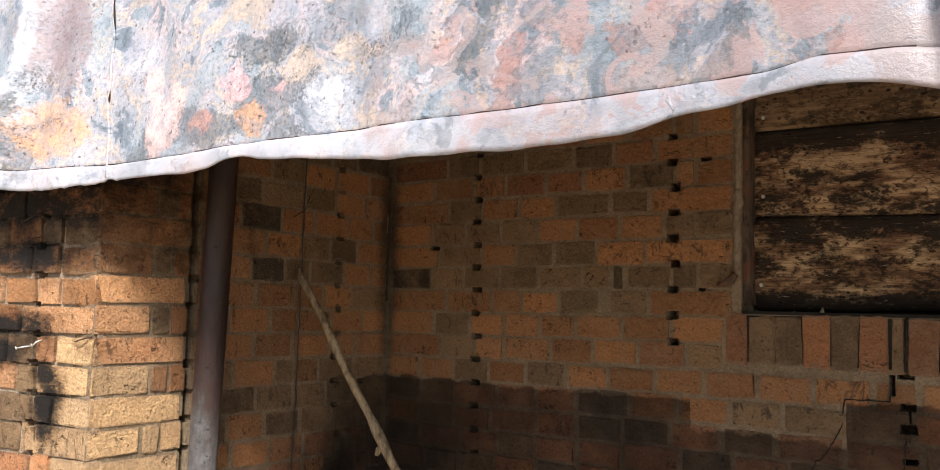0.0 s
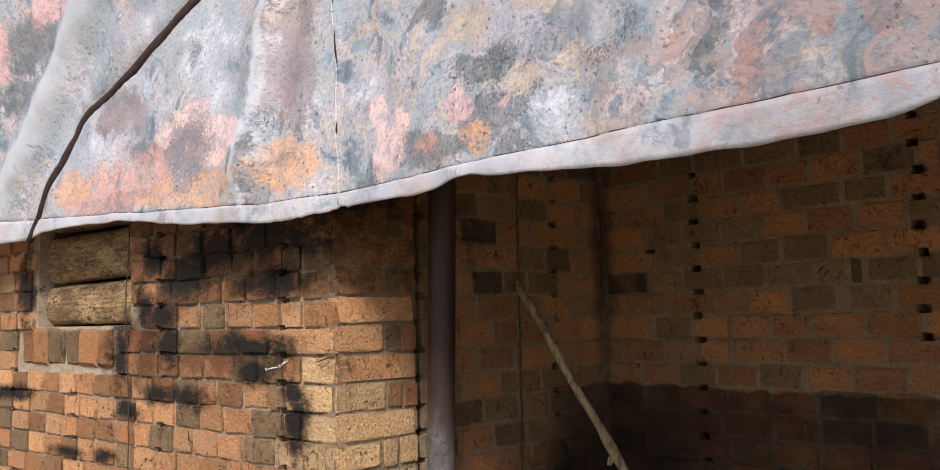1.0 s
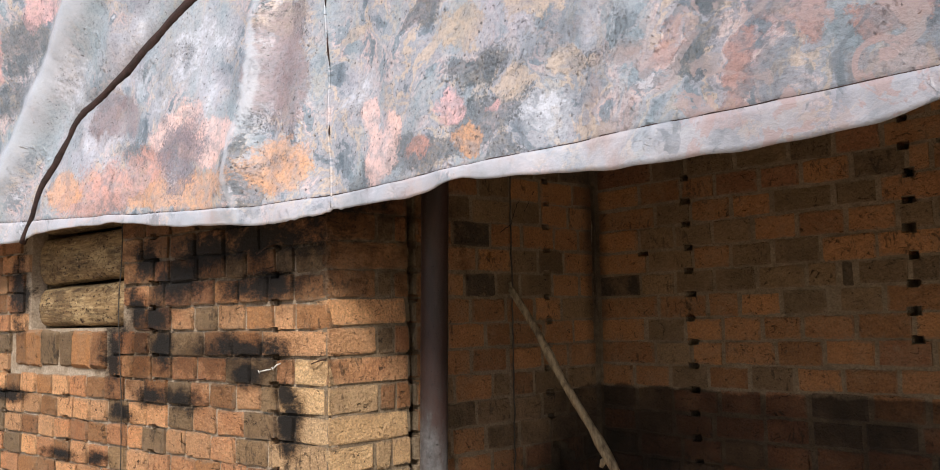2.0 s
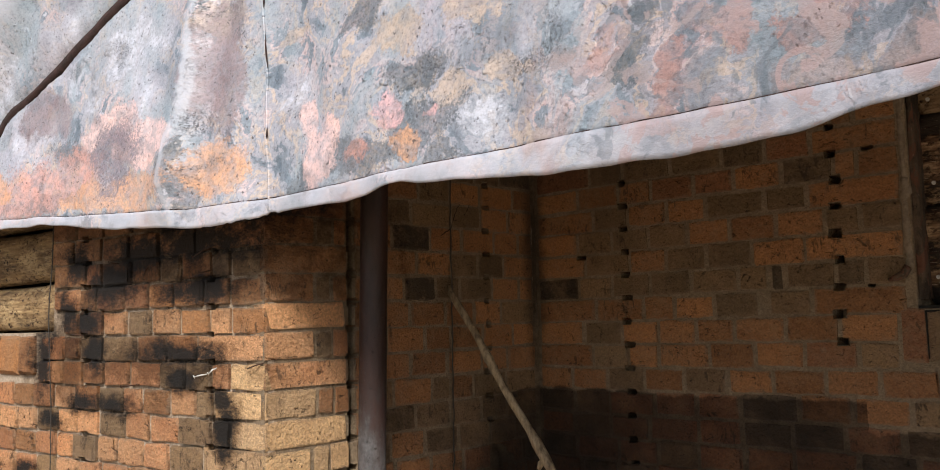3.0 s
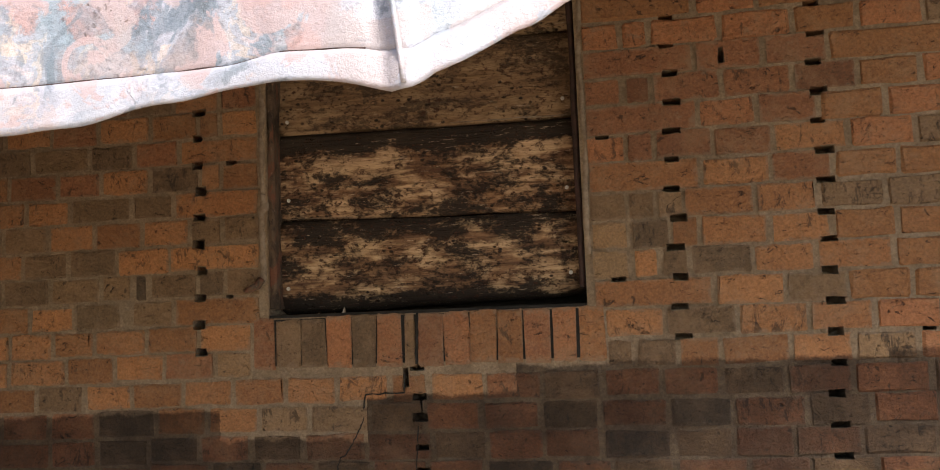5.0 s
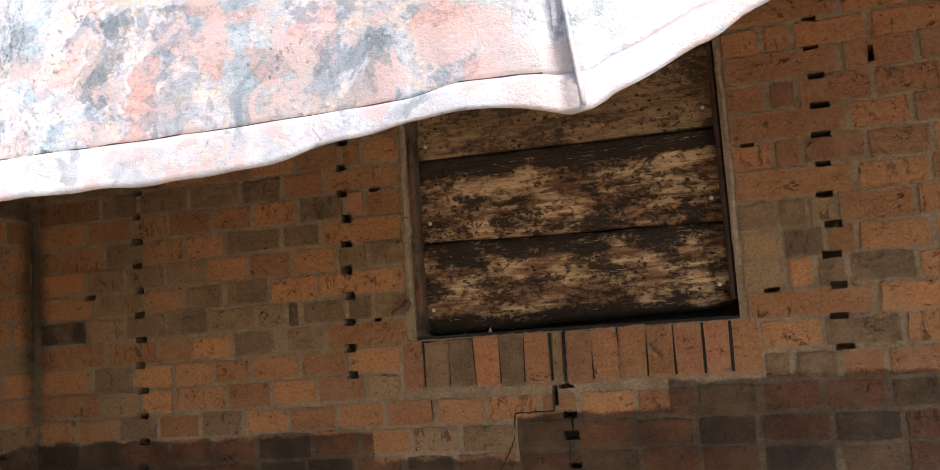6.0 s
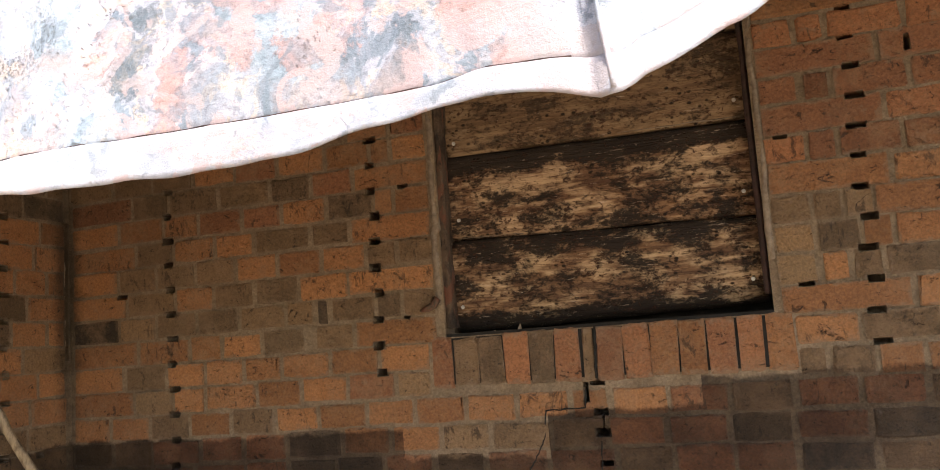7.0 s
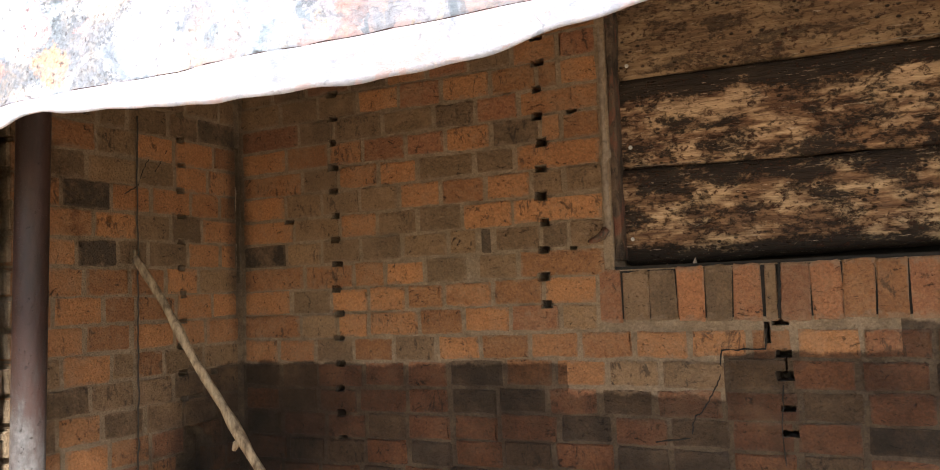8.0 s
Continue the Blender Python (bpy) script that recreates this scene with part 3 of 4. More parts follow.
def block(w, h, d=0.045, r=None, chamfer=0.0038):
    """A worn brick face of w by h, centred, its front at y = 0, its edges broken and not quite straight."""
    r = r or rng
    j = lambda s=0.0026: r.uniform(-s, s)
    a, b = w / 2, h / 2
    c, e = r.uniform(0.0012, 0.0045), r.uniform(0.0012, 0.0045)
    ring = [(-a + c, -b), (-a / 3, -b), (a / 3, -b), (a - e, -b), (a, -b + e), (a, b - c), (a - c, b), (a / 3, b), (-a / 3, b), (-a + e, b), (-a, b - e), (-a, -b + c)]
    outer = [(x + j(), chamfer * 1.2, z + j()) for x, z in ring]
    inner = [(x * (1 - 2 * chamfer / w) + j(), j(0.0008), z * (1 - 2 * chamfer / h) + j()) for x, z in ring]
    rear = [(x, d, z) for x, z in ring]
    verts = outer + inner + rear
    faces = []
    for i in range(12):
        k = (i + 1) % 12
        faces += [[i, k, 12 + k, 12 + i], [24 + i, 24 + k, k, i]]
    faces += [[12, 13, 20, 21], [12, 21, 22, 23], [13, 14, 19, 20], [14, 15, 18, 19], [15, 16, 17, 18]]
    return verts, faces


STOCK = {}


def stock_brick(w, h, tone):
    """One of four shared meshes for a brick of this length and colour."""
    key = (round(w / 0.012), round(h / 0.006), tone, rng.randrange(4))
    if key not in STOCK:
        v, f = block(key[0] * 0.012, key[1] * 0.006)
        me = mesh_from("brick", v, f, BRICK[tone], True)
        flat = [(0, -1, 0)] * 12
        worn = [tuple(Vector((0.6 * x / abs(x) if abs(abs(x) - key[0] * 0.006) < 0.006 else 0.0, -1, 0.6 * z / abs(z))).normalized()) for x, y, z in v[:12]]
        me.normals_split_custom_set_from_vertices(worn + flat + worn)
        STOCK[key] = (me, key[0] * 0.012, key[1] * 0.006)
    return STOCK[key]


def cut_brick(x0, x1, z0, z1, pits, tone):
    """A brick with bites taken out of it by the pits that reach it."""
    xs, zs = {x0, x1}, {z0, z1}
    for a, b, c, d in pits:
        xs |= {v for v in (a, b) if x0 < v < x1}
        zs |= {v for v in (c, d) if z0 < v < z1}
    xs, zs = sorted(xs), sorted(zs)

    def solid(i, j):
        mx, mz = (xs[i] + xs[i + 1]) / 2, (zs[j] + zs[j + 1]) / 2
        return not any(a < mx < b and c < mz < d for a, b, c, d in pits)

    v, f = cells(xs, zs, solid, 0.0, 0.045, False)
    v = [(x + (rng.uniform(-0.0022, 0.0022) if y == 0 else 0), y + (rng.uniform(0, 0.0015) if y == 0 else 0), z + (rng.uniform(-0.0022, 0.0022) if y == 0 else 0)) for x, y, z in v]
    return mesh_from("brick", v, f, BRICK[tone]) if f else None


LENGTH = {"S": 0.238, "H": 0.1145, "T": 0.0765, "q": 0.048, "L": 0.135}


def random_row(k, width, tones, lead="H"):
    """A course of mostly headers, every fourth or so of stretchers, as a list of tokens."""
    row, total = [lead + rng.choice(tones)], LENGTH[lead]
    while total < width:
        kind = "S" if rng.random() < 0.02 else "L" if rng.random() < 0.08 else "H"
        row.append(kind + rng.choice(tones))
        total += LENGTH[kind] + BED
    return row


def lay(row, x0, x1, from_right=False, fit=False):
    """Places a row of tokens between x0 and x1: (start, end, tone) each."""
    out, x = [], 0.0
    for token in row:
        w = LENGTH[token[0]] * rng.uniform(0.96, 1.04)
        out.append([x, x + w, token[1]])
        x += w + BED * rng.uniform(0.8, 1.25)
    end = out[-1][1]
    span = x1 - x0
    if fit:
        s = span / end
        out = [[a * s, b * s, c] for a, b, c in out]
    if from_right:
        out = [[span - b, span - a, c] for a, b, c in out]
    return [(x0 + max(a, 0.0), x0 + min(b, span), c) for a, b, c in out if min(b, span) - max(a, 0.0) > 0.02]


def build_wall(name, label, m, x0, x1, top, rows, openings, pits, near, skip=(), bed=None, joint=0.0045, thick=0.24, level=None):
    """A brick wall: mortar body with openings and pits, and its bricks. rows: {course: [(x0, x1, tone)]}."""
    wall = new(name)
    wall.matrix_basis = m
    tagged(wall, label, "wall", "", "structure")
    xs, zs = {x0, x1}, {-0.1, top}
    for a, b, c, d in openings + pits:
        xs |= {a, b}
        zs |= {c, d}
    xs, zs = sorted(v for v in xs if x0 <= v <= x1), sorted(v for v in zs if -0.1 <= v <= top)
    inside = lambda mx, mz, rects: any(a < mx < b and c < mz < d for a, b, c, d in rects)
    mid = lambda s, i: (s[i] + s[i + 1]) / 2
    v, f = cells(xs, zs, lambda i, j: not inside(mid(xs, i), mid(zs, j), openings + pits), joint, 0.06)
    part("mortar_bed", mesh_from("mortar_bed", v, f, bed or MORTAR), wall)
    v, f = cells(xs, zs, lambda i, j: not inside(mid(xs, i), mid(zs, j), openings), 0.062, thick)
    part("core", mesh_from("core", v, f, MORTAR), wall)
    far_v, far_f = {}, {}
    level = level or (lambda k, x: z_of(k))
    for k, bricks in rows.items():
        for a, b, tone in bricks:
            za, zb = level(k, (a + b) / 2) + BED * 0.27, level(k + 1, (a + b) / 2) - BED * 0.27
            za, zb = za + rng.uniform(-0.0025, 0.0025), zb + rng.uniform(-0.0025, 0.0025)
            if inside((a + b) / 2, (za + zb) / 2, [*openings, *skip]):
                continue
            for oa, ob_, oc, od in [*openings, *skip]:
                if oc < (za + zb) / 2 < od:
                    if a < oa < b:
                        b = oa
                    if a < ob_ < b:
                        a = ob_
            if b - a < 0.015:
                continue
            bites = [p for p in pits if p[0] < b and p[1] > a and p[2] < zb and p[3] > za]
            if bites and near((a + b) / 2, k):
                me = cut_brick(a, b, za, zb, bites, tone)
                if me:
                    part("brick", me, wall, "", pose(0, rng.uniform(-0.0015, 0.0012), 0))
            elif near((a + b) / 2, k):
                me, w, h = stock_brick(b - a, zb - za, tone)
                spot = pose((a + b) / 2, rng.uniform(-0.0025, 0.0018), (za + zb) / 2, rng.uniform(-1.2, 1.2), rng.uniform(-0.9, 0.9), rng.uniform(-0.8, 0.8))
                part("brick", me, wall, "", spot @ Matrix.Diagonal(((b - a) / w, 1, (zb - za) / h, 1)))
            else:
                bv, bf = block(b - a, zb - za)
                vs, fs = far_v.setdefault(tone, []), far_f.setdefault(tone, [])
                n = len(vs)
                vs += [(x + (a + b) / 2, y, z + (za + zb) / 2) for x, y, z in bv]
                fs += [[i + n for i in q] for q in bf]
    for tone in far_v:
        tagged(part("brickwork", mesh_from("brickwork", far_v[tone], far_f[tone], BRICK[tone]), wall), kind="stuff")
    return wall


def pit(x, z, w=0.026, h=0.017):
    w, h = w * rng.uniform(0.95, 1.4), h * rng.uniform(0.95, 1.4)
    return (x - w / 2, x + w / 2, z - h / 2, z + h / 2)


def z_of(k):
    return 1.5 + COURSE * k


def z_back(k, x):
    """The back wall's courses sink a little towards the corner."""
    return z_of(k) + 0.063 * min(1.0, max(0.0, -x / 0.6)) * (0.03 * k - 0.13)


def z_side(k, x=0.0):
    return 1.4925 + 0.0668 * k


def z_front(k, x=0.0):
    return 1.488 + 0.0655 * k


def coded(text, x0, x1=None, from_right=False):
    """A course from tokens of tone and length in millimetres, with joints between; stretched to end at x1."""
    out, x = [], 0.0
    for token in text.split():
        w = int(token[1:]) / 1000
        out.append((x, x + w, token[0]))
        x += w + BED
    if x1 is not None:
        s = abs(x1 - x0) / out[-1][1]
        out = [(a * s, b * s, c) for a, b, c in out]
    return [(x0 - b, x0 - a, c) for a, b, c in out] if from_right else [(x0 + a, x0 + b, c) for a, b, c in out]


# ---------------------------------------------------------------- back wall of the recess, with the boarded window
BACK_Y = 2.52
WIN = (0.165, 0.895, 1.508, 2.42)
LEFT_ROWS = {
    9: "o140 d110 r112 d110 o112 r108 o104 o190", 8: "d110 d112 r135 d110 o112 r110 d112 o106 r90", 7: "d125 d110 d108 o108 r106 o117 o103 o38 o80",
    6: "r188 d101 d134 d135 d102 r98 o181", 5: "o146 o130 o93 r115 r102 o112 d113 o38 o81", 4: "o205 d106 o115 o104 d151 d97 o202",
    3: "o142 d109 m108 d107 o110 o109 o108 d68 d80", 2: "o168 m140 o103 d108 d113 o121 o211", 1: "b140 m102 d107 d111 d117 d67 b28 d107 d53 d73",
    0: "o205 o147 o84 o107 m109 b14 d96 o204", -1: "o156 m122 o106 o101 o96 o124 o118 o117", -2: "o190 m109 o86 o139 o115 o115 r114 m79",
}
RIGHT_ROWS = {
    10: "So Hr Ho Ho So", 9: "Tr qr Lr Lr Ho Hr", 8: "Sr Lr Hr So Hr", 7: "Tr qr Lr Lr Hr Ho", 6: "Sr Hr Hr Ho Hr",
    5: "Tr qr Hr Hr Lo Hr", 4: "So Lo Hr Ho Ho", 3: "Td qd qm Lo Ho Hd", 2: "Tm Td qo Lo Ho Ho", 1: "Tm qo qd Hd Ho Lo",
    0: "So Lo Hm Ho", -1: "Ho Ld Lo Ho Hr", -2: "qd Td To Lo Ho Hm",
}
LOW_ROWS = {
    -3: "Ho Ho Hd Ho Hd Ho Ho Ho Ho Ho Ho To Ho Hr Hd Hr Hr Hd Hr Lr Hd",
    -4: "Hd Hd Lr Hr Hr Lb Ho Ho Hm Ld Hd Hr Hr Hd Lr Hb Lr Hd Hr Hd",
    -5: "Hr Hd Hr Lr Hr Hb Hb Hr Hd Lr Lr Hd Hr Hr Lb Hd Hr Hr Ld Hr",
    -6: "Hd Lr Hr Hd Hr Hr Lr Hb Hr Hd Hr Hr Lb Hr Hd Lr Hr Hd Hr Hr",
    -7: "Lr Hd Hd Hr Hb Hr Hd Lr Hb Hb Hr Hd Hr Lr Hd Hr Hb Hr Hd Hr",
}
CORNER_X, END_X = -0.925, 3.0
rows = {}
for k in range(-25, 15):
    if k in LOW_ROWS:
        first = lay(LOW_ROWS[k].split(), CORNER_X + 0.005, 1.7, fit=True)
        rest = lay(random_row(k, 1.3, "ordrr"), first[-1][1] + BED, END_X)
    elif k < -7:
        first, rest = lay(random_row(k, 4.0, "rdrbd"), CORNER_X + 0.005, END_X), []
    else:
        left = LEFT_ROWS.get(k)
        end = WIN[0] - 0.022 if k >= 0 else 0.118
        first = coded(left, CORNER_X + 0.005, end) if left else lay(random_row(k, 1.1, "ordor"), CORNER_X + 0.005, end)
        start = 0.912 if k >= 0 else 0.935
        right = RIGHT_ROWS.get(k)
        second = lay(right.split() if right else random_row(k, 0.7, "rorro"), start, 1.7)
        rest = second + lay(random_row(k, 1.5, "rorod"), second[-1][1] + BED, END_X)
    rows[k] = first + rest

back_pits = []
for k in range(-6, 9):
    back_pits.append(pit(-0.602 + rng.uniform(-0.006, 0.006) + (0.006 if k < 0 else 0), z_back(k, -0.6)))
for k in range(-1, 10):
    back_pits.append(pit(-0.003 + rng.uniform(-0.005, 0.005), z_of(k)))
for k in range(-1, 12):
    back_pits.append(pit(1.092 + rng.uniform(-0.007, 0.007), z_of(k), 0.031, 0.013))
for k in range(-6, 12):
    if k not in (2, 3):
        back_pits.append(pit(1.397 + rng.uniform(-0.006, 0.006), z_of(k), 0.030, 0.014))
for x, z, w, h in ((1.397, 1.685, 0.034, 0.014), (1.40, 1.628, 0.034, 0.014), (-0.757, z_of(3) - 0.01, 0.034, 0.014),
                   (0.079, z_of(6), 0.028, 0.012), (0.07, z_of(1), 0.018, 0.009), (0.964, z_of(1), 0.032, 0.011), (0.945, z_of(6) - 0.005, 0.03, 0.011),
                   (1.206, 2.034, 0.013, 0.036), (1.521, 1.51, 0.034, 0.016), (1.578, 1.441, 0.026, 0.016),
                   (0.512, 1.39, 0.034, 0.02), (0.516, 1.323, 0.032, 0.016), (0.519, 1.30, 0.006, 0.05), (0.517, 1.278, 0.036, 0.02),
                   (0.519, 1.212, 0.03, 0.014), (0.520, 1.162, 0.036, 0.014), (0.486, 1.366, 0.013, 0.044)):
    back_pits.append((x - w / 2, x + w / 2, z - h / 2, z + h / 2))
SILL = (0.122, 0.935, 1.389, 1.508)
wall_back = build_wall("wall_north", "old orange and brown brick wall with lime mortar and rows of holes", pose(0, BACK_Y, 0), -1.25, END_X, 2.55, rows,
                       [WIN], back_pits, lambda x, k: -6 <= k <= 8 and x < 1.45, [SILL], level=z_back)

# bricks on end under the window
# black slab behind the bricks supplies the shade in their open gaps
v, f = cells([SILL[0] + 0.008, SILL[1] - 0.008], [SILL[2] + 0.010, SILL[3] - 0.003], lambda i, j: True, 0.0030, 0.03)
part("sill_joint", mesh_from("sill_joint", v, f, VOID), wall_back, "black slab behind the sill bricks for their dark gaps")
v, f = cells([WIN[0] + 0.002, WIN[1] - 0.002], [WIN[2] + 0.0005, WIN[2] + 0.007], lambda i, j: True, 0.004, 0.16)
part("ledge", mesh_from("ledge", v, f, VOID), wall_back, "black strip on the ledge under the logs")
sill_tones = "rddrdrdrroorro"
step_x = (SILL[1] - SILL[0] - 0.006) / 13.58
x = SILL[0] + 0.003
for i, tone in enumerate(sill_tones):
    w = step_x * (0.58 if i == 6 else 1.0)
    gap = 0.009 if i in (0, 6, 12) else 0.0028
    v, f = block(w - gap, 0.117 - (0.010 if i in (1, 2) else 0), 0.07, chamfer=0.0025)
    part("sill_brick", mesh_from("sill_brick", v, f, BRICK[tone]), wall_back, "", pose(x + w / 2, rng.uniform(-0.002, 0.001), 1.4500 + rng.uniform(-0.002, 0.002), rng.uniform(-1, 1), rng.uniform(-1, 1), 0))
    x += w


def tube(name, points, radius, material, sides=8, wobble=0.0, smooth=True, r=None):
    """A round bar along points; radius a number, or one for each point."""
    pts = [Vector(p) for p in points]
    radii = [radius] * len(pts) if isinstance(radius, (int, float)) else radius
    verts, faces = [], []
    side = None
    for i, p in enumerate(pts):
        way = (pts[min(i + 1, len(pts) - 1)] - pts[max(i - 1, 0)]).normalized()
        side = (way.orthogonal() if side is None else side - way * side.dot(way)).normalized()
        other = way.cross(side)
        for s in range(sides):
            a = 2 * math.pi * s / sides
            rr = radii[i] * (1 + (rng.uniform(-wobble, wobble) if wobble else 0))
            verts.append(p + (side * math.cos(a) + other * math.sin(a)) * rr)
    for i in range(len(pts) - 1):
        for s in range(sides):
            t = (s + 1) % sides
            faces.append([i * sides + s, i * sides + t, (i + 1) * sides + t, (i + 1) * sides + s])
    faces.append(list(range(sides))[::-1])
    faces.append([(len(pts) - 1) * sides + s for s in range(sides)])
    return mesh_from(name, [tuple(v) for v in verts], faces, material, smooth)


def jittered(a, b, n, amount):
    a, b = Vector(a), Vector(b)
    return [a.lerp(b, i / (n - 1)) + Vector([rng.uniform(-amount, amount) for _ in range(3)]) * (0 < i < n - 1) for i in range(n)]


def log_mesh(length, low0, high0, low1, high1, bulge, material, seed, round_low=0.25, round_high=0.25):
    """A split log between two slanting seams; local x along it, front towards -y. round_low, round_high: how far it turns back at its seams."""
    nx, na = 60, 20
    verts, faces = [], []
    for i in range(nx + 1):
        u = i / nx
        lo = low0 + (low1 - low0) * u + 0.004 * noise.noise((u * 5 + seed, 0.3, 0))
        hi = high0 + (high1 - high0) * u + 0.004 * noise.noise((u * 5 + seed, 4.3, 0))
        for j in range(na + 1):
            f = 2 * j / na - 1
            a = math.asin(f) if abs(f) < 1 else math.pi / 2 * f
            back = round_low if f < 0 else round_high
            z = (lo + hi) / 2 + f * (hi - lo) / 2
            y = -bulge * (1 - back + back * max(math.cos(a), 0.0) ** 0.6)
            y += 0.0035 * noise.noise((u * 4 + seed, j * 0.5, 1.0)) + 0.0020 * noise.noise((u * 22, j * 1.6 + seed, 2.0))
            verts.append((u * length, y, z))
        verts.append((u * length, 0.05, hi - 0.01))
        verts.append((u * length, 0.05, lo + 0.01))
    m = na + 3
    for i in range(nx):
        for j in range(m):
            k = (j + 1) % m
            faces.append([i * m + j, (i + 1) * m + j, (i + 1) * m + k, i * m + k])
    faces.append(list(range(m)))
    faces.append([nx * m + j for j in range(m)][::-1])
    return mesh_from("log", verts, faces, material, True)


def washer_nail(parent, x, y, z):
    me = bpy.data.meshes.new("nail")
    bm = bmesh.new()
    bmesh.ops.create_cone(bm, cap_ends=True, segments=14, radius1=0.0046, radius2=0.0040, depth=0.003)
    bmesh.ops.create_cone(bm, cap_ends=True, segments=10, radius1=0.0022, radius2=0.0016, depth=0.004, matrix=Matrix.Translation((0, 0, 0.0025)))
    bm.to_mesh(me)
    bm.free()
    me.materials.append(STEEL)
    part("nail", me, parent, "bright steel washer nail", pose(x, y, z, 90))


window = new("window_1")
window.matrix_basis = pose(0, BACK_Y, 0)
tagged(window, "window opening closed with scorched weathered split logs", "window", "", "structure")
LOG_Y = 0.115
seams = [(1.514, 1.533), (1.740, 1.722), (1.945, 1.937), (2.135, 2.143), (2.40, 2.40)]
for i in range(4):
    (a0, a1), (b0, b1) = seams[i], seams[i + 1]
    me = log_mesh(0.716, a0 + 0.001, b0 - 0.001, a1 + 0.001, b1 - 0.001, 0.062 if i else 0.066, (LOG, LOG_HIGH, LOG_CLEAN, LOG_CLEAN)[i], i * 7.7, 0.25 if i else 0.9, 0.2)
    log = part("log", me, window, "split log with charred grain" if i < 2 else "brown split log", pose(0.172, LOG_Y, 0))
    for nx in (0.017 if i else 0.012, 0.688):
        nz = (1.577, 1.786, 1.975, 2.25)[i] if nx < 0.3 else (1.585, 1.776, 1.98, 2.25)[i]
        washer_nail(log, nx if nx > 0.3 else nx + 0.012, -0.0655, nz)


def jamb_mesh(x0, x1, z0, z1, y0, y1, seed, wave, material=JAMB):
    n = 26
    verts, faces = [], []
    for i in range(n + 1):
        z = z0 + (z1 - z0) * i / n
        w = wave * noise.noise((z * 9, seed, 0)) + wave * 0.5 * noise.noise((z * 31, seed, 3))
        v = wave * noise.noise((z * 8, seed + 5, 0))
        verts += [(x0 + v, y0 + 0.004, z), (x0 + v + 0.004, y0, z), (x1 + w - 0.004, y0 + w * 0.3, z), (x1 + w, y0 + 0.005, z), (x1 + w, y1, z), (x0 + v, y1, z)]
    for i in range(n):
        for j in range(6):
            k = (j + 1) % 6
            faces.append([i * 6 + j, i * 6 + k, (i + 1) * 6 + k, (i + 1) * 6 + j])
    faces.append([5, 4, 3, 2, 1, 0])
    faces.append([n * 6 + j for j in range(6)])
    return mesh_from("jamb", verts, faces, material)


part("jamb", jamb_mesh(0.163, 0.180, 1.53, 2.41, 0.012, 0.10, 1.0, 0.007), window, "rough brown timber jamb")
# right jamb near black, also for the shade in the gap beside it
part("jamb", jamb_mesh(0.880, 0.893, 1.55, 2.41, 0.010, 0.10, 6.0, 0.003, RIB), window, "dark timber jamb")
# added black panel takes the place of the unlit space behind the logs
v, f = cells([0.162, 0.898], [1.505, 2.423], lambda i, j: True, 0.16, 0.20)
part("backing", mesh_from("backing", v, f, VOID), window, "black panel for the dark behind the logs")
for xa, xb, za, zb in ((0.140, 0.165, 1.585, 1.80), (0.895, 0.913, 1.62, 2.41), (0.144, 0.165, 1.80, 2.41)):
    n = 14
    pts = jittered(((xa + xb) / 2, 0.009, za), ((xa + xb) / 2 + 0.002, 0.009, zb), n, 0.003)
    part("mortar_fillet", tube("mortar_fillet", pts, (xb - xa) / 2.6, RENDER_STRIP, 8, 0.35), window, "lime fillet along the jamb")
part("hook", tube("hook", [(0.155, -0.006, 1.600), (0.146, -0.012, 1.585), (0.128, -0.012, 1.577), (0.112, -0.008, 1.574)], [0.010, 0.011, 0.008, 0.004], JAMB, 7, 0.2), window, "broken timber end")
# thin pale strips for the paper caught between the logs
part("splinter", tube("splinter", jittered((0.60, 0.046, 1.943), (0.868, 0.046, 1.941), 14, 0.0015), [0.0005 + 0.0018 * rng.random() for _ in range(14)], RENDER_STRIP, 5), window, "pale sliver of paper in the seam")
part("splinter", tube("splinter", jittered((0.20, 0.047, 1.741), (0.36, 0.047, 1.737), 10, 0.0012), [0.0004 + 0.0012 * rng.random() for _ in range(10)], RENDER_STRIP, 5), window, "pale sliver of paper in the seam")
for x0, h in ((0.336, 0.020), (0.275, 0.010)):
    me = mesh_from("chip", [(x0, 0.0, 1.505), (x0 + 0.014, 0.003, 1.505), (x0 + 0.007, 0.02, 1.506), (x0 + 0.008, 0.006, 1.505 + h)], [[0, 1, 3], [1, 2, 3], [2, 0, 3], [0, 2, 1]], RENDER_STRIP)
    tagged(new("stone_chip", me), "small grey stone chip on the sill", "stone chip").matrix_basis = pose(0, BACK_Y + 0.01, 0.004)

# ---------------------------------------------------------------- side wall of the recess
SIDE = pose(-0.882, 1.558, 0, 0, 0, 92.56)
SIDE_LEN = 0.963
SIDE_ROWS = {
    6: "d85 d114 d71 d116 d89 b130", 5: "d80 o118 d105 o110 o129 o76", 4: "o62 d111 d139 d110 o106 o100", 3: "o112 b121 o107 o117 o91 o54",
    2: "d64 o127 o115 d98 d97 o124", 1: "o76 o70 b102 d84 d119 o113 o54", 0: "o60 o101 o116 o102 o101 d137", -1: "o92 o121 o84 o114 o115 o88",
    -2: "o62 o92 o115 o117 o92 o110", -3: "o52 d45 o118 d57 o75 d120 d120", -4: "o60 d108 d112 d106 d91 d120", -5: "d100 o110 d112 d110 d100 d90",
}
rows = {}
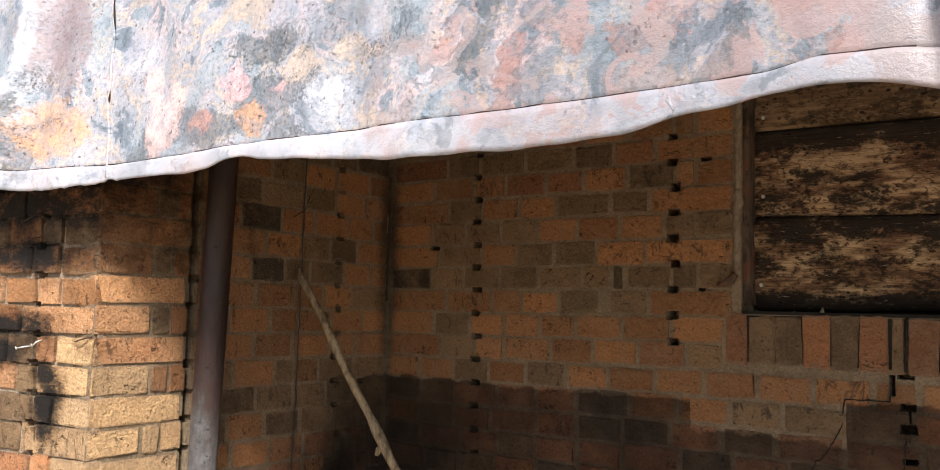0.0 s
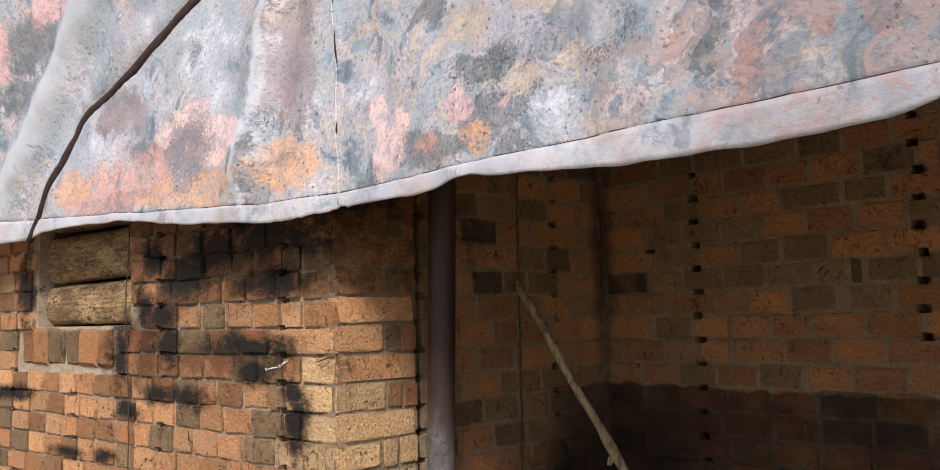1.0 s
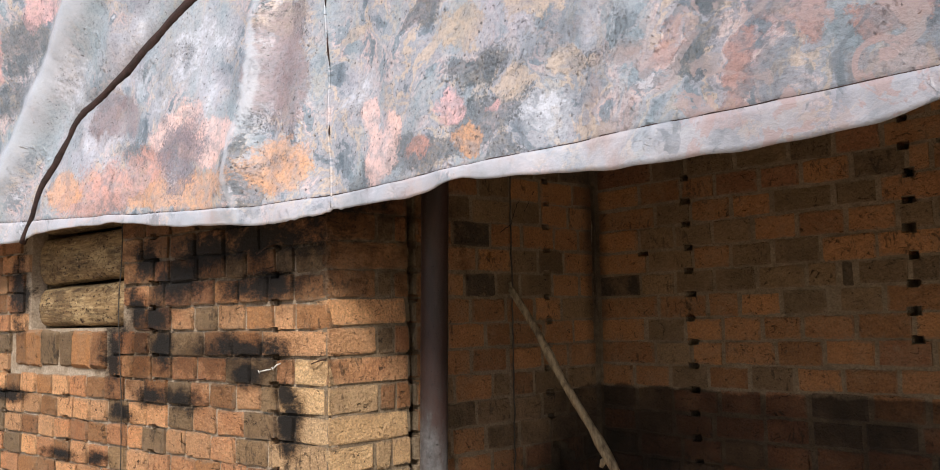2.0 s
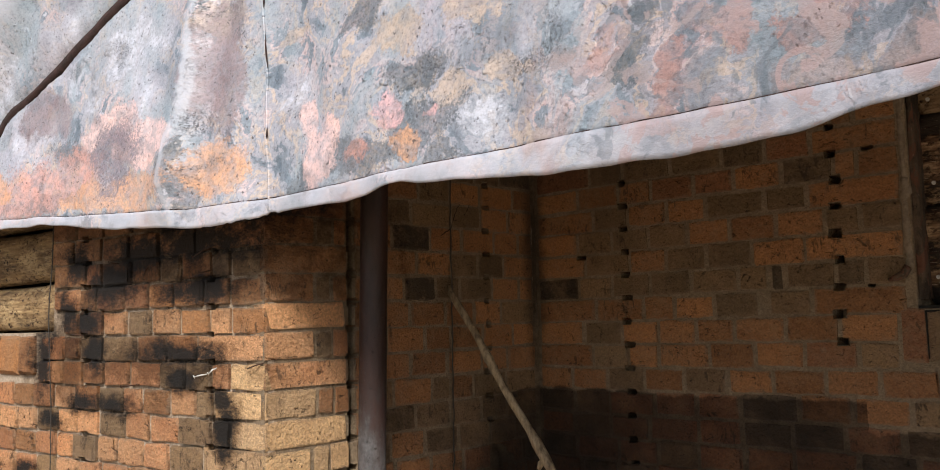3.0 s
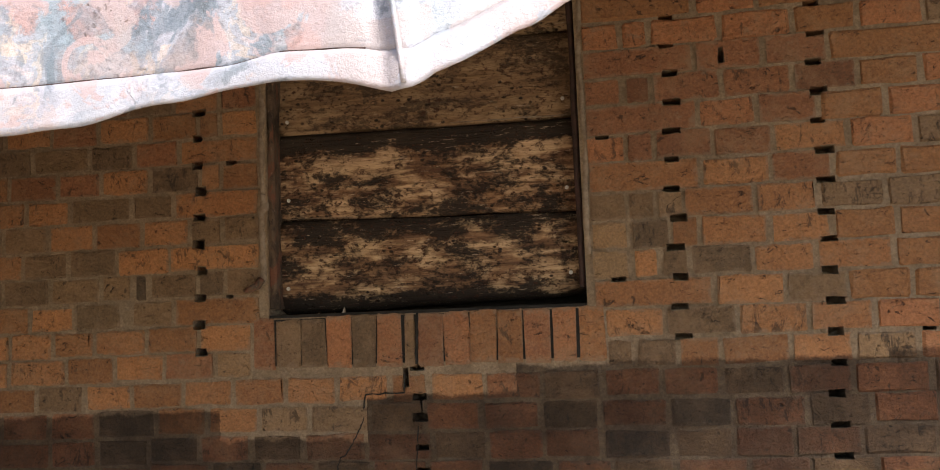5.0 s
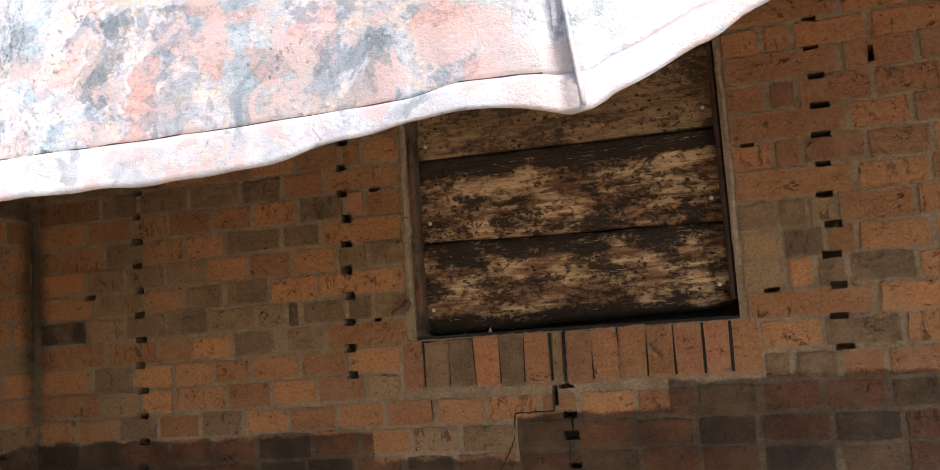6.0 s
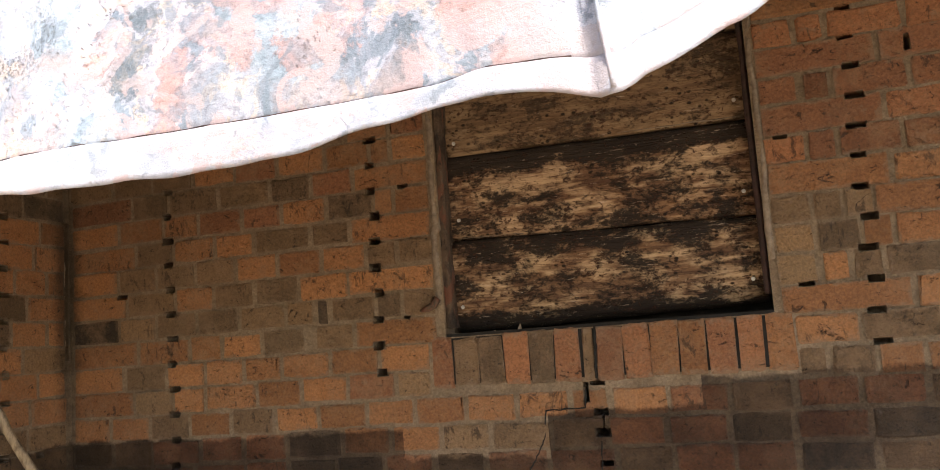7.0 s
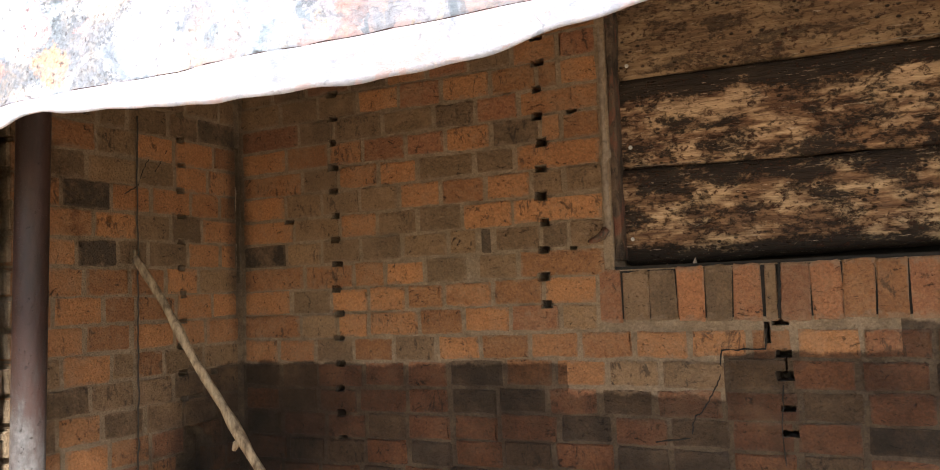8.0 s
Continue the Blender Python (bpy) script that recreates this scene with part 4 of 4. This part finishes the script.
for k in range(-25, 17):
    if k % 2 == 0:
        pier = [(-0.022, 0.210 + rng.uniform(-0.005, 0.005), rng.choice("oyo"))]
    else:
        a = 0.108 + rng.uniform(-0.010, 0.010)
        pier = [(-0.022, a, rng.choice("oyo")), (a + 0.010, a + 0.050, rng.choice("dom")), (a + 0.060, 0.213, rng.choice("ooy"))]
    # low pier bricks take the pale tone for the sun on them
    if k <= -3:
        pier = [(a, b, "w" if a < 0 or k < -4 else c) for a, b, c in pier]
    # top pier courses in darker tones, for soot and canopy shade
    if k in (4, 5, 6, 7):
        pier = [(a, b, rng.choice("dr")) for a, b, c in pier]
    inner = coded(SIDE_ROWS[k], 0.242, SIDE_LEN - 0.026) if k in SIDE_ROWS else lay(random_row(k, 0.75, "orood"), 0.246, SIDE_LEN - 0.026)
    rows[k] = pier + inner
side_pits = [pit(0.730 + rng.uniform(-0.004, 0.004), z_side(k), 0.024, 0.015) for k in (-4, -3, -2, -1, 0, 1, 2, 3, 4, 5, 6, 7)]
side_pits += [pit(0.842, 1.284, 0.026, 0.016), pit(0.50, 1.672, 0.012, 0.014)]
for k in range(-12, 12):
    z = z_side(k)
    side_pits.append((rng.uniform(0.215, 0.221), rng.uniform(0.231, 0.240), z - 0.002, z_side(k + 1) + 0.002))
    side_pits.append((rng.uniform(0.205, 0.217), rng.uniform(0.240, 0.252), z - rng.uniform(0.006, 0.014), z + rng.uniform(0.004, 0.012)))
side_pits += [(0.936, 0.957, 1.80, 1.90), (0.941, 0.956, 1.52, 1.80), (0.725, 0.80, 1.02, 1.155), (0.755, 0.83, 1.02, 1.125), (0.70, 0.76, 1.02, 1.09)]
wall_side = build_wall("wall_west", "brown brick wall with a toothed open joint behind the pipe", SIDE, -0.022, SIDE_LEN, 2.55, rows, [], side_pits,
                       lambda x, k: -8 <= k <= 7, level=z_side)
for za, zb in ((1.84, 1.87), (1.68, 1.79), (1.56, 1.63)):
    part("mortar_crumb", tube("mortar_crumb", jittered((0.947, 0.012, za), (0.949, 0.012, zb), 8, 0.002), [0.001 + 0.003 * rng.random() for _ in range(8)], RENDER_STRIP, 6), wall_side, "pale mortar crumbs in the corner gap")
cord = tagged(new("hanging_cord", tube("hanging_cord", [Vector(p) for p in jittered((0.578, -0.006, 1.93), (0.566, -0.006, 0.7), 60, 0.0016)], 0.0022, WIRE, 6)), "thin dark cord hanging down the brick wall", "cord")
cord.matrix_basis = SIDE

# ---------------------------------------------------------------- sunny wall with the small window
FWIN = (-1.459, -0.885, 1.499, 1.93)
FSILL = (-1.56, -0.955, 1.372, 1.499)
# w: corner bricks brightened for the sun on them
FRONT_ROWS = {
    2: "d112 d58 o103 d74 o108 r120 r62 o147", 1: "o118 o82 o105 o89 r92 r110 o71", 0: "o112 y65 o99 y105 m90 y96 r102 o68", -1: "y236 o105 o114 m137 d94 o65",
    -2: "w116 y54 m86 d90 y112 y102 o87 o86", -3: "w176 m49 y93 o99 y69 m96 o106 y88 y98 o96 y92 y98 o94 y96 o92 y98",
    -4: "w116 m53 m113 y103 y92 m104 y90 y86 m96 y88 y88 y90 o98 y112", -5: "w214 m115 y92 y101 y77 m105 y68 y97 o99 r90 y94 y95 o100",
    -6: "w112 y56 y104 y98 o96 y102 y92 y98 m94 y98 y96 o92 y100 y98",
}
rows = {}
for k in range(-25, 17):
    head = "S" if k % 2 else "H"
    tones = "yoyyo" if k > 0 else "yyyyom"
    # darker tones here too, for soot and the canopy's shade
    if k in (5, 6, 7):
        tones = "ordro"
    first = coded(FRONT_ROWS[k], 0.0, None, True) if k in FRONT_ROWS else []
    edge = first[-1][0] - BED if first else 0.0
    row = random_row(k, 3.4, tones, "H" if first else head)
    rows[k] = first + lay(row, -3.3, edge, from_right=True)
front_pits = []
for k in range(-8, 5):
    front_pits.append(pit(-0.189 + rng.uniform(-0.006, 0.006), z_front(k), 0.026, 0.014))
    if k != -3:
        front_pits.append(pit(-0.718 + rng.uniform(-0.006, 0.006), z_front(k), 0.028, 0.014))
    if k < -2:
        front_pits.append(pit(-1.199 + rng.uniform(-0.006, 0.006), z_front(k), 0.028, 0.014))
    front_pits.append(pit(-1.616 + rng.uniform(-0.006, 0.006), z_front(k), 0.028, 0.014))
wall_front = build_wall("wall_south", "sunlit orange brick wall streaked with black soot", FRONT, -3.3, -0.001, 2.55, rows, [FWIN], front_pits,
                        lambda x, k: -8 <= k <= 4 and x > -1.9, [FSILL], MORTAR_LIT, 0.0095, level=z_front)
x = FSILL[0]
while x < FSILL[1] - 0.02:
    w = rng.uniform(0.07, 0.115)
    v, f = block(w - 0.001, 0.120 + rng.uniform(-0.008, 0), 0.06, chamfer=0.010)
    part("sill_brick", mesh_from("sill_brick", v, f, BRICK["b" if x > -1.05 else rng.choice("orod")]), wall_front, "", pose(x + w / 2, rng.uniform(-0.008, 0.003), 1.436, rng.uniform(-4, 4), rng.uniform(-2, 2), rng.uniform(-5, 5)))
    x += w

window_2 = new("window_2")
window_2.matrix_basis = FRONT
tagged(window_2, "small window opening filled with yellowed round logs", "window", "", "structure")
for i, (a0, b0, a1, b1) in enumerate(((1.505, 1.632, 1.502, 1.642), (1.640, 1.80, 1.650, 1.80), (1.81, 1.95, 1.81, 1.95))):
    me = log_mesh(0.546 if i != 1 else 0.56, a0, b0, a1, b1, 0.06, LOG_YELLOW, 31 + i * 5.1, 0.8, 0.8)
    part("log", me, window_2, "yellowed round log", pose(-1.437, 0.085, 0))
# black panel again for the unlit space behind
v, f = cells([FWIN[0] + 0.001, FWIN[1] - 0.001], [FWIN[2] + 0.001, FWIN[3] - 0.001], lambda i, j: True, 0.16, 0.20)
part("backing", mesh_from("backing", v, f, VOID), window_2, "black panel for the dark behind the logs")

# ---------------------------------------------------------------- burnt sheet canopy hanging in front
HEM_LINE = [(-3.3, 1.770), (-2.22, 1.772), (-1.97, 1.787), (-1.63, 1.787), (-1.24, 1.745), (-0.91, 1.724), (-0.75, 1.733), (-0.73, 1.741),
            (-0.47, 1.734), (-0.30, 1.749), (-0.25, 1.740), (0.06, 1.717), (0.25, 1.715), (0.40, 1.720), (0.50, 1.736), (0.63, 1.750),
            (0.70, 1.742), (0.775, 1.729), (0.81, 1.747), (0.90, 1.789), (0.945, 1.815), (1.15, 1.935), (1.45, 2.10), (1.8, 2.28), (2.6, 2.55)]


def along(table, x):
    for (a, u), (b, w) in zip(table, table[1:]):
        if x <= b:
            f = (x - a) / (b - a)
            f = f * f * (3 - 2 * f) * 0.5 + f * 0.5
            return u + (w - u) * f
    return table[-1][1]


def fold_z(x):
    straight = 1.770 + max(0.0, -x - 1.0) * 0.055
    return max(straight, along(HEM_LINE, x) + 0.022 + 0.018 * min(1.0, max(0.0, (x - 0.55) / 0.2)))


def rib_x(z):
    return -2.157 + 0.80 * (z - 1.776) + 1.6 * max(0.0, z - 2.1)


def sheet_y(x, z):
    """How the sheet hangs: its plan line, its lean, its dents and creases."""
    y = 1.45 + min(0.0, x + 0.75) * 0.176 + 0.08 * (z - 1.73)
    y += 0.022 * noise.noise((x * 2.3, z * 1.6, 0.4)) + 0.011 * noise.noise((x * 7, z * 5, 2.0)) + 0.0042 * noise.noise((x * 19, z * 16, 5.0))
    fade = min(1.0, max(0.0, (z - 1.74) / 0.1))
    c = x + 1.040 - 0.09 * (z - 1.9)
    y -= 0.030 * fade * math.exp(-(c / (0.07 if c < 0 else 0.028)) ** 2)
    y += 0.020 * fade * math.exp(-((c - 0.08) / 0.05) ** 2)
    f = x + 2.305 - 0.99 * (z - 1.922)
    y -= 0.030 * fade * math.exp(-(f / 0.07) ** 2) - 0.016 * fade * math.exp(-((f - 0.16) / 0.06) ** 2)
    d = rib_x(z) - x
    y += (-0.10 * d if d > 0 else 0.0) + 0.016 * math.exp(-(d / 0.03) ** 2)
    seam = x + 0.737 + 0.125 * (z - 1.743)
    y -= 0.004 * math.exp(-(seam / 0.008) ** 2)
    second = x - 0.773 + 0.11 * (z - 1.73)
    y -= 0.011 * math.exp(-(second / 0.011) ** 2) - 0.006 * math.exp(-((second + 0.02) / 0.008) ** 2)
    return y + (0.10 * (x - 0.78) if x > 0.78 else 0.0)


def strip(name, xs, low, high, rows_up, material, lift=0.0, curl=0.0):
    verts, faces = [], []
    n = rows_up + 1
    for x in xs:
        a, b = low(x), high(x)
        for j in range(n):
            f = j / rows_up
            z = a + (b - a) * f
            verts.append((x, sheet_y(x, z) - lift * (1 - 0.2 * f) - curl * math.sin(math.pi * f), z))
    for i in range(len(xs) - 1):
        for j in range(rows_up):
            faces.append([i * n + j, (i + 1) * n + j, (i + 1) * n + j + 1, i * n + j + 1])
    return mesh_from(name, verts, faces, material, True)


canopy = tagged(new("sheet_canopy"), "hanging painted sheet canopy, burnt in pink, grey and orange", "canopy")
xs = [-3.3 + 0.012 * i for i in range(480)]
tear = lambda x: 0.004 * noise.noise((x * 14, 0.2, 7)) + (0.004 * noise.noise((x * 60, 0.2, 3)) if -0.95 < x < -0.7 else 0.0)
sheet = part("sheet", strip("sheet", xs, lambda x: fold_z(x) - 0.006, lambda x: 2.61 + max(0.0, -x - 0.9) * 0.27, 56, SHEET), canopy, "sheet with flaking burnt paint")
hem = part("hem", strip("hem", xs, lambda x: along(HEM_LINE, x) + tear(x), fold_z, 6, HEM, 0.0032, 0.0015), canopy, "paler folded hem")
for ob in (sheet, hem):
    mod = ob.modifiers.new("thickness", "SOLIDIFY")
    mod.thickness, mod.offset = 0.0022, 1.0


def on_sheet(x, z, lift=0.0):
    return (x, sheet_y(x, z) - lift, z)


zs = [1.770 + 0.02 * i for i in range(40)]
part("rib", tube("rib", [on_sheet(rib_x(z) + 0.004 * noise.noise((z * 9, 1, 1)), z, 0.006) for z in zs], [0.011 + 0.010 * i / 39 for i in range(40)], RIB, 7, 0.15), canopy, "charred strip over the fold")
part("rib", tube("rib", [on_sheet(-2.47 + 0.12 * (z - 2.38), z, 0.006) for z in [1.79 + 0.03 * i for i in range(36)]], 0.017, RIB, 7, 0.15), canopy, "charred strip over the fold")
part("seam", tube("seam", [on_sheet(-0.737 - 0.125 * (z - 1.743), z, 0.0025) for z in [1.745 + 0.02 * i for i in range(38)]], 0.0030, SHEET, 6, 0.3), canopy, "raised lapped seam")
part("seam", tube("seam", [on_sheet(0.773 - 0.11 * (z - 1.73), z, 0.004) for z in [1.735 + 0.02 * i for i in range(36)]], 0.0035, HEM, 6, 0.15), canopy, "raised lapped seam")
# dark tubes laid on the seam stand in for shade in its gaps
for z0, z1 in ((2.06, 2.14), (1.90, 1.925), (2.20, 2.24)):
    part("seam_gap", tube("seam_gap", [on_sheet(-0.733 - 0.125 * (z - 1.743), z, 0.005) for z in (z0, (2 * z0 + z1) / 3, (z0 + 2 * z1) / 3, z1)], [0.0006, 0.0022, 0.0018, 0.0005], RIB, 6), canopy, "dark tube for the shade where the seam has opened")
part("stitch", tube("stitch", [on_sheet(x, fold_z(x) + 0.0015, 0.0018) for x in [-2.15 + 0.03 * i for i in range(97)]], 0.0011, RIB, 5, 0.7), canopy, "dark line along the fold")

# curled flakes of paint
fv, ff = [], []
flake_rng = random.Random(11)
for cx, cz, sx, sz, count in ((0.02, 1.83, 0.05, 0.03, 60), (-0.62, 1.93, 0.03, 0.035, 40), (0.10, 1.90, 0.02, 0.03, 30), (-0.10, 1.86, 0.05, 0.03, 40),
                              (-1.45, 2.02, 0.12, 0.06, 50), (0.42, 1.85, 0.02, 0.015, 18), (-2.0, 2.0, 0.10, 0.10, 40), (-0.75, 2.02, 0.02, 0.06, 20), (-1.15, 2.06, 0.08, 0.06, 30)):
    for _ in range(count):
        x, z = flake_rng.gauss(cx, sx), flake_rng.gauss(cz, sz)
        if z < fold_z(x) + 0.012:
            continue
        r, turn = flake_rng.uniform(0.002, 0.0055), flake_rng.uniform(0, 6.28)
        n = len(fv)
        for i in range(6):
            a = turn + i * math.pi / 3
            rr = r * flake_rng.uniform(0.6, 1.2)
            px, pz = x + math.cos(a) * rr, z + math.sin(a) * rr
            fv.append((px, sheet_y(px, pz) - 0.0015 - 0.0022 * max(0.0, math.sin(a + 1.0)) * flake_rng.uniform(0.4, 1.3), pz))
        ff.append([n + i for i in range(6)])
tagged(part("paint_flake", mesh_from("paint_flake", fv, ff, SHEET), canopy, "curled flakes of paint"), kind="stuff")

# ---------------------------------------------------------------- pipe, stick, wires and nails
pipe_pts = [Vector((-0.835, 1.764, 0.0)).lerp(Vector((-0.757, 1.764, 2.2)), i / 24) for i in range(25)]
tagged(new("steel_pipe", tube("steel_pipe", pipe_pts, 0.0325, PIPE, 28)), "upright rusty steel pipe standing before the brick wall", "pipe")

tip, lower = Vector((-0.872, 2.100, 1.580)), Vector((-0.566, 2.17, 1.098))
foot = tip + (lower - tip) * (tip.z / (tip.z - lower.z))
count = 46
pts, radii = [], []
for i in range(count):
    f = i / (count - 1)
    p = tip.lerp(foot, f) + Vector((0.006 * noise.noise((f * 9, 0, 0)), 0.006 * noise.noise((f * 9, 5, 0)), 0))
    knot = 0.0035 if i in (5, 11, 12, 19, 27, 33) else 0.0
    pts.append(p)
    radii.append(0.0094 + 0.0038 * f + knot)
pts[-1].z = 0.0
stick = tagged(new("wooden_stick"), "thin peeled branch leaning against the brick wall", "stick")
part("shaft", tube("shaft", pts, radii, BARK, 10, 0.08), stick)
stub = pts[12]
part("twig_stub", tube("twig_stub", [stub, stub + Vector((-0.009, -0.010, -0.010)), stub + Vector((-0.012, -0.014, -0.024))], [0.009, 0.008, 0.004], BARK, 7, 0.2), stick)
part("twig_stub", tube("twig_stub", [tip + Vector((0, 0, -0.002)), tip + Vector((-0.003, 0.0, 0.02))], [0.006, 0.004], BARK, 7, 0.2), stick)

wire = tagged(new("loose_wire", tube("loose_wire", [(-0.864 + 0.010 * math.sin(z * 7) + 0.006 * noise.noise((z * 6, 1, 0)), -0.010 + 0.004 * noise.noise((z * 5, 7, 0)), z) for z in [1.83 - 0.025 * i for i in range(50)]], 0.0016, WIRE, 6)),
              "thin dark wire hanging down the sunny brick wall", "wire")
wire.matrix_basis = FRONT


def nail(x, z, dx, dz, out, head=True, material=IRON, wall=FRONT):
    pts = [(0, 0.004, 0), (dx * 0.4, -out * 0.7, dz * 0.4), (dx, -out, dz)]
    ob = tagged(new("bent_nail", tube("bent_nail", pts, [0.0016, 0.0018, 0.0014], material, 7)), "bent rusty nail driven into the brick joint", "nail", "nails in the wall")
    if head:
        part("nail_head", tube("nail_head", [(dx - 0.001, -out - 0.001, dz), (dx - 0.0025, -out - 0.003, dz - 0.001)], [0.0042, 0.0042], material, 8), ob)
    ob.matrix_basis = wall @ pose(0.984 * x + 0.027, 0, z)


nail(-0.215, 1.695, -0.040, -0.022, 0.022)
nail(-0.225, 1.640, -0.042, -0.016, 0.020)
nail(-0.033, 1.423, -0.035, -0.012, 0.016, False)
nail(-0.60, 1.675, -0.004, 0.004, 0.022)
nail(-0.47, 1.66, 0.003, -0.02, 0.012)
nail(-0.76, 1.49, -0.03, 0.004, 0.018, False)
nail(-0.50, 1.365, -0.03, -0.004, 0.03)
nail(-0.232, 1.395, -0.020, -0.005, 0.018, True, STEEL)
nail(-0.20, 1.410, -0.008, -0.012, 0.012, True, STEEL)


def crack(points, parent, thick=0.0017):
    fine = []
    for a, b in zip(points, points[1:]):
        fine += jittered((a[0], -0.0006, a[1]), (b[0], -0.0006, b[1]), 7, 0.0018)[:-1]
    fine.append((points[-1][0], -0.0006, points[-1][1]))
    # the shade inside the crack is drawn as a black tube
    part("crack", tube("crack", fine, [thick * rng.uniform(0.5, 1.2) for _ in fine], VOID, 5), parent, "crack drawn as a thin black tube")


crack([(0.486, 1.375), (0.482, 1.333), (0.393, 1.330), (0.385, 1.27), (0.368, 1.236), (0.345, 1.20), (0.330, 1.19), (0.318, 1.145), (0.242, 1.133)], wall_back, 0.002)
crack([(0.517, 1.508), (0.515, 1.44), (0.512, 1.395)], wall_back, 0.0035)
crack([(0.512, 1.26), (0.505, 1.18), (0.512, 1.05)], wall_back, 0.0015)
crack([(0.62, 1.83), (0.60, 1.80), (0.585, 1.76), (0.54, 1.735)], wall_side, 0.0012)
crack([(0.68, 1.86), (0.66, 1.83), (0.64, 1.80)], wall_side, 0.0012)

# ---------------------------------------------------------------- unseen slab that shades the recess, and the ground
# out of view, added to keep sun and sky out of the recess
v, f = cells([-3.3, -0.7, 3.0], [2.555, 2.62], lambda i, j: True, 1.44, 2.80)
ceiling = tagged(new("ceiling", mesh_from("ceiling", v, f, SHADING_SLAB)), "unseen slab added over the brick recess to shade it", "ceiling", "", "structure")
# ground lies out of view; its tone is chosen for bounced light
g = 400.0
ground = tagged(new("ground", mesh_from("ground", [(-g, -g, 0), (g, -g, 0), (g, g, 0), (-g, g, 0)], [[0, 1, 2, 3]], GROUND_TONE)), "unseen ground before the walls, toned to bounce warm light", "ground", "", "structure")
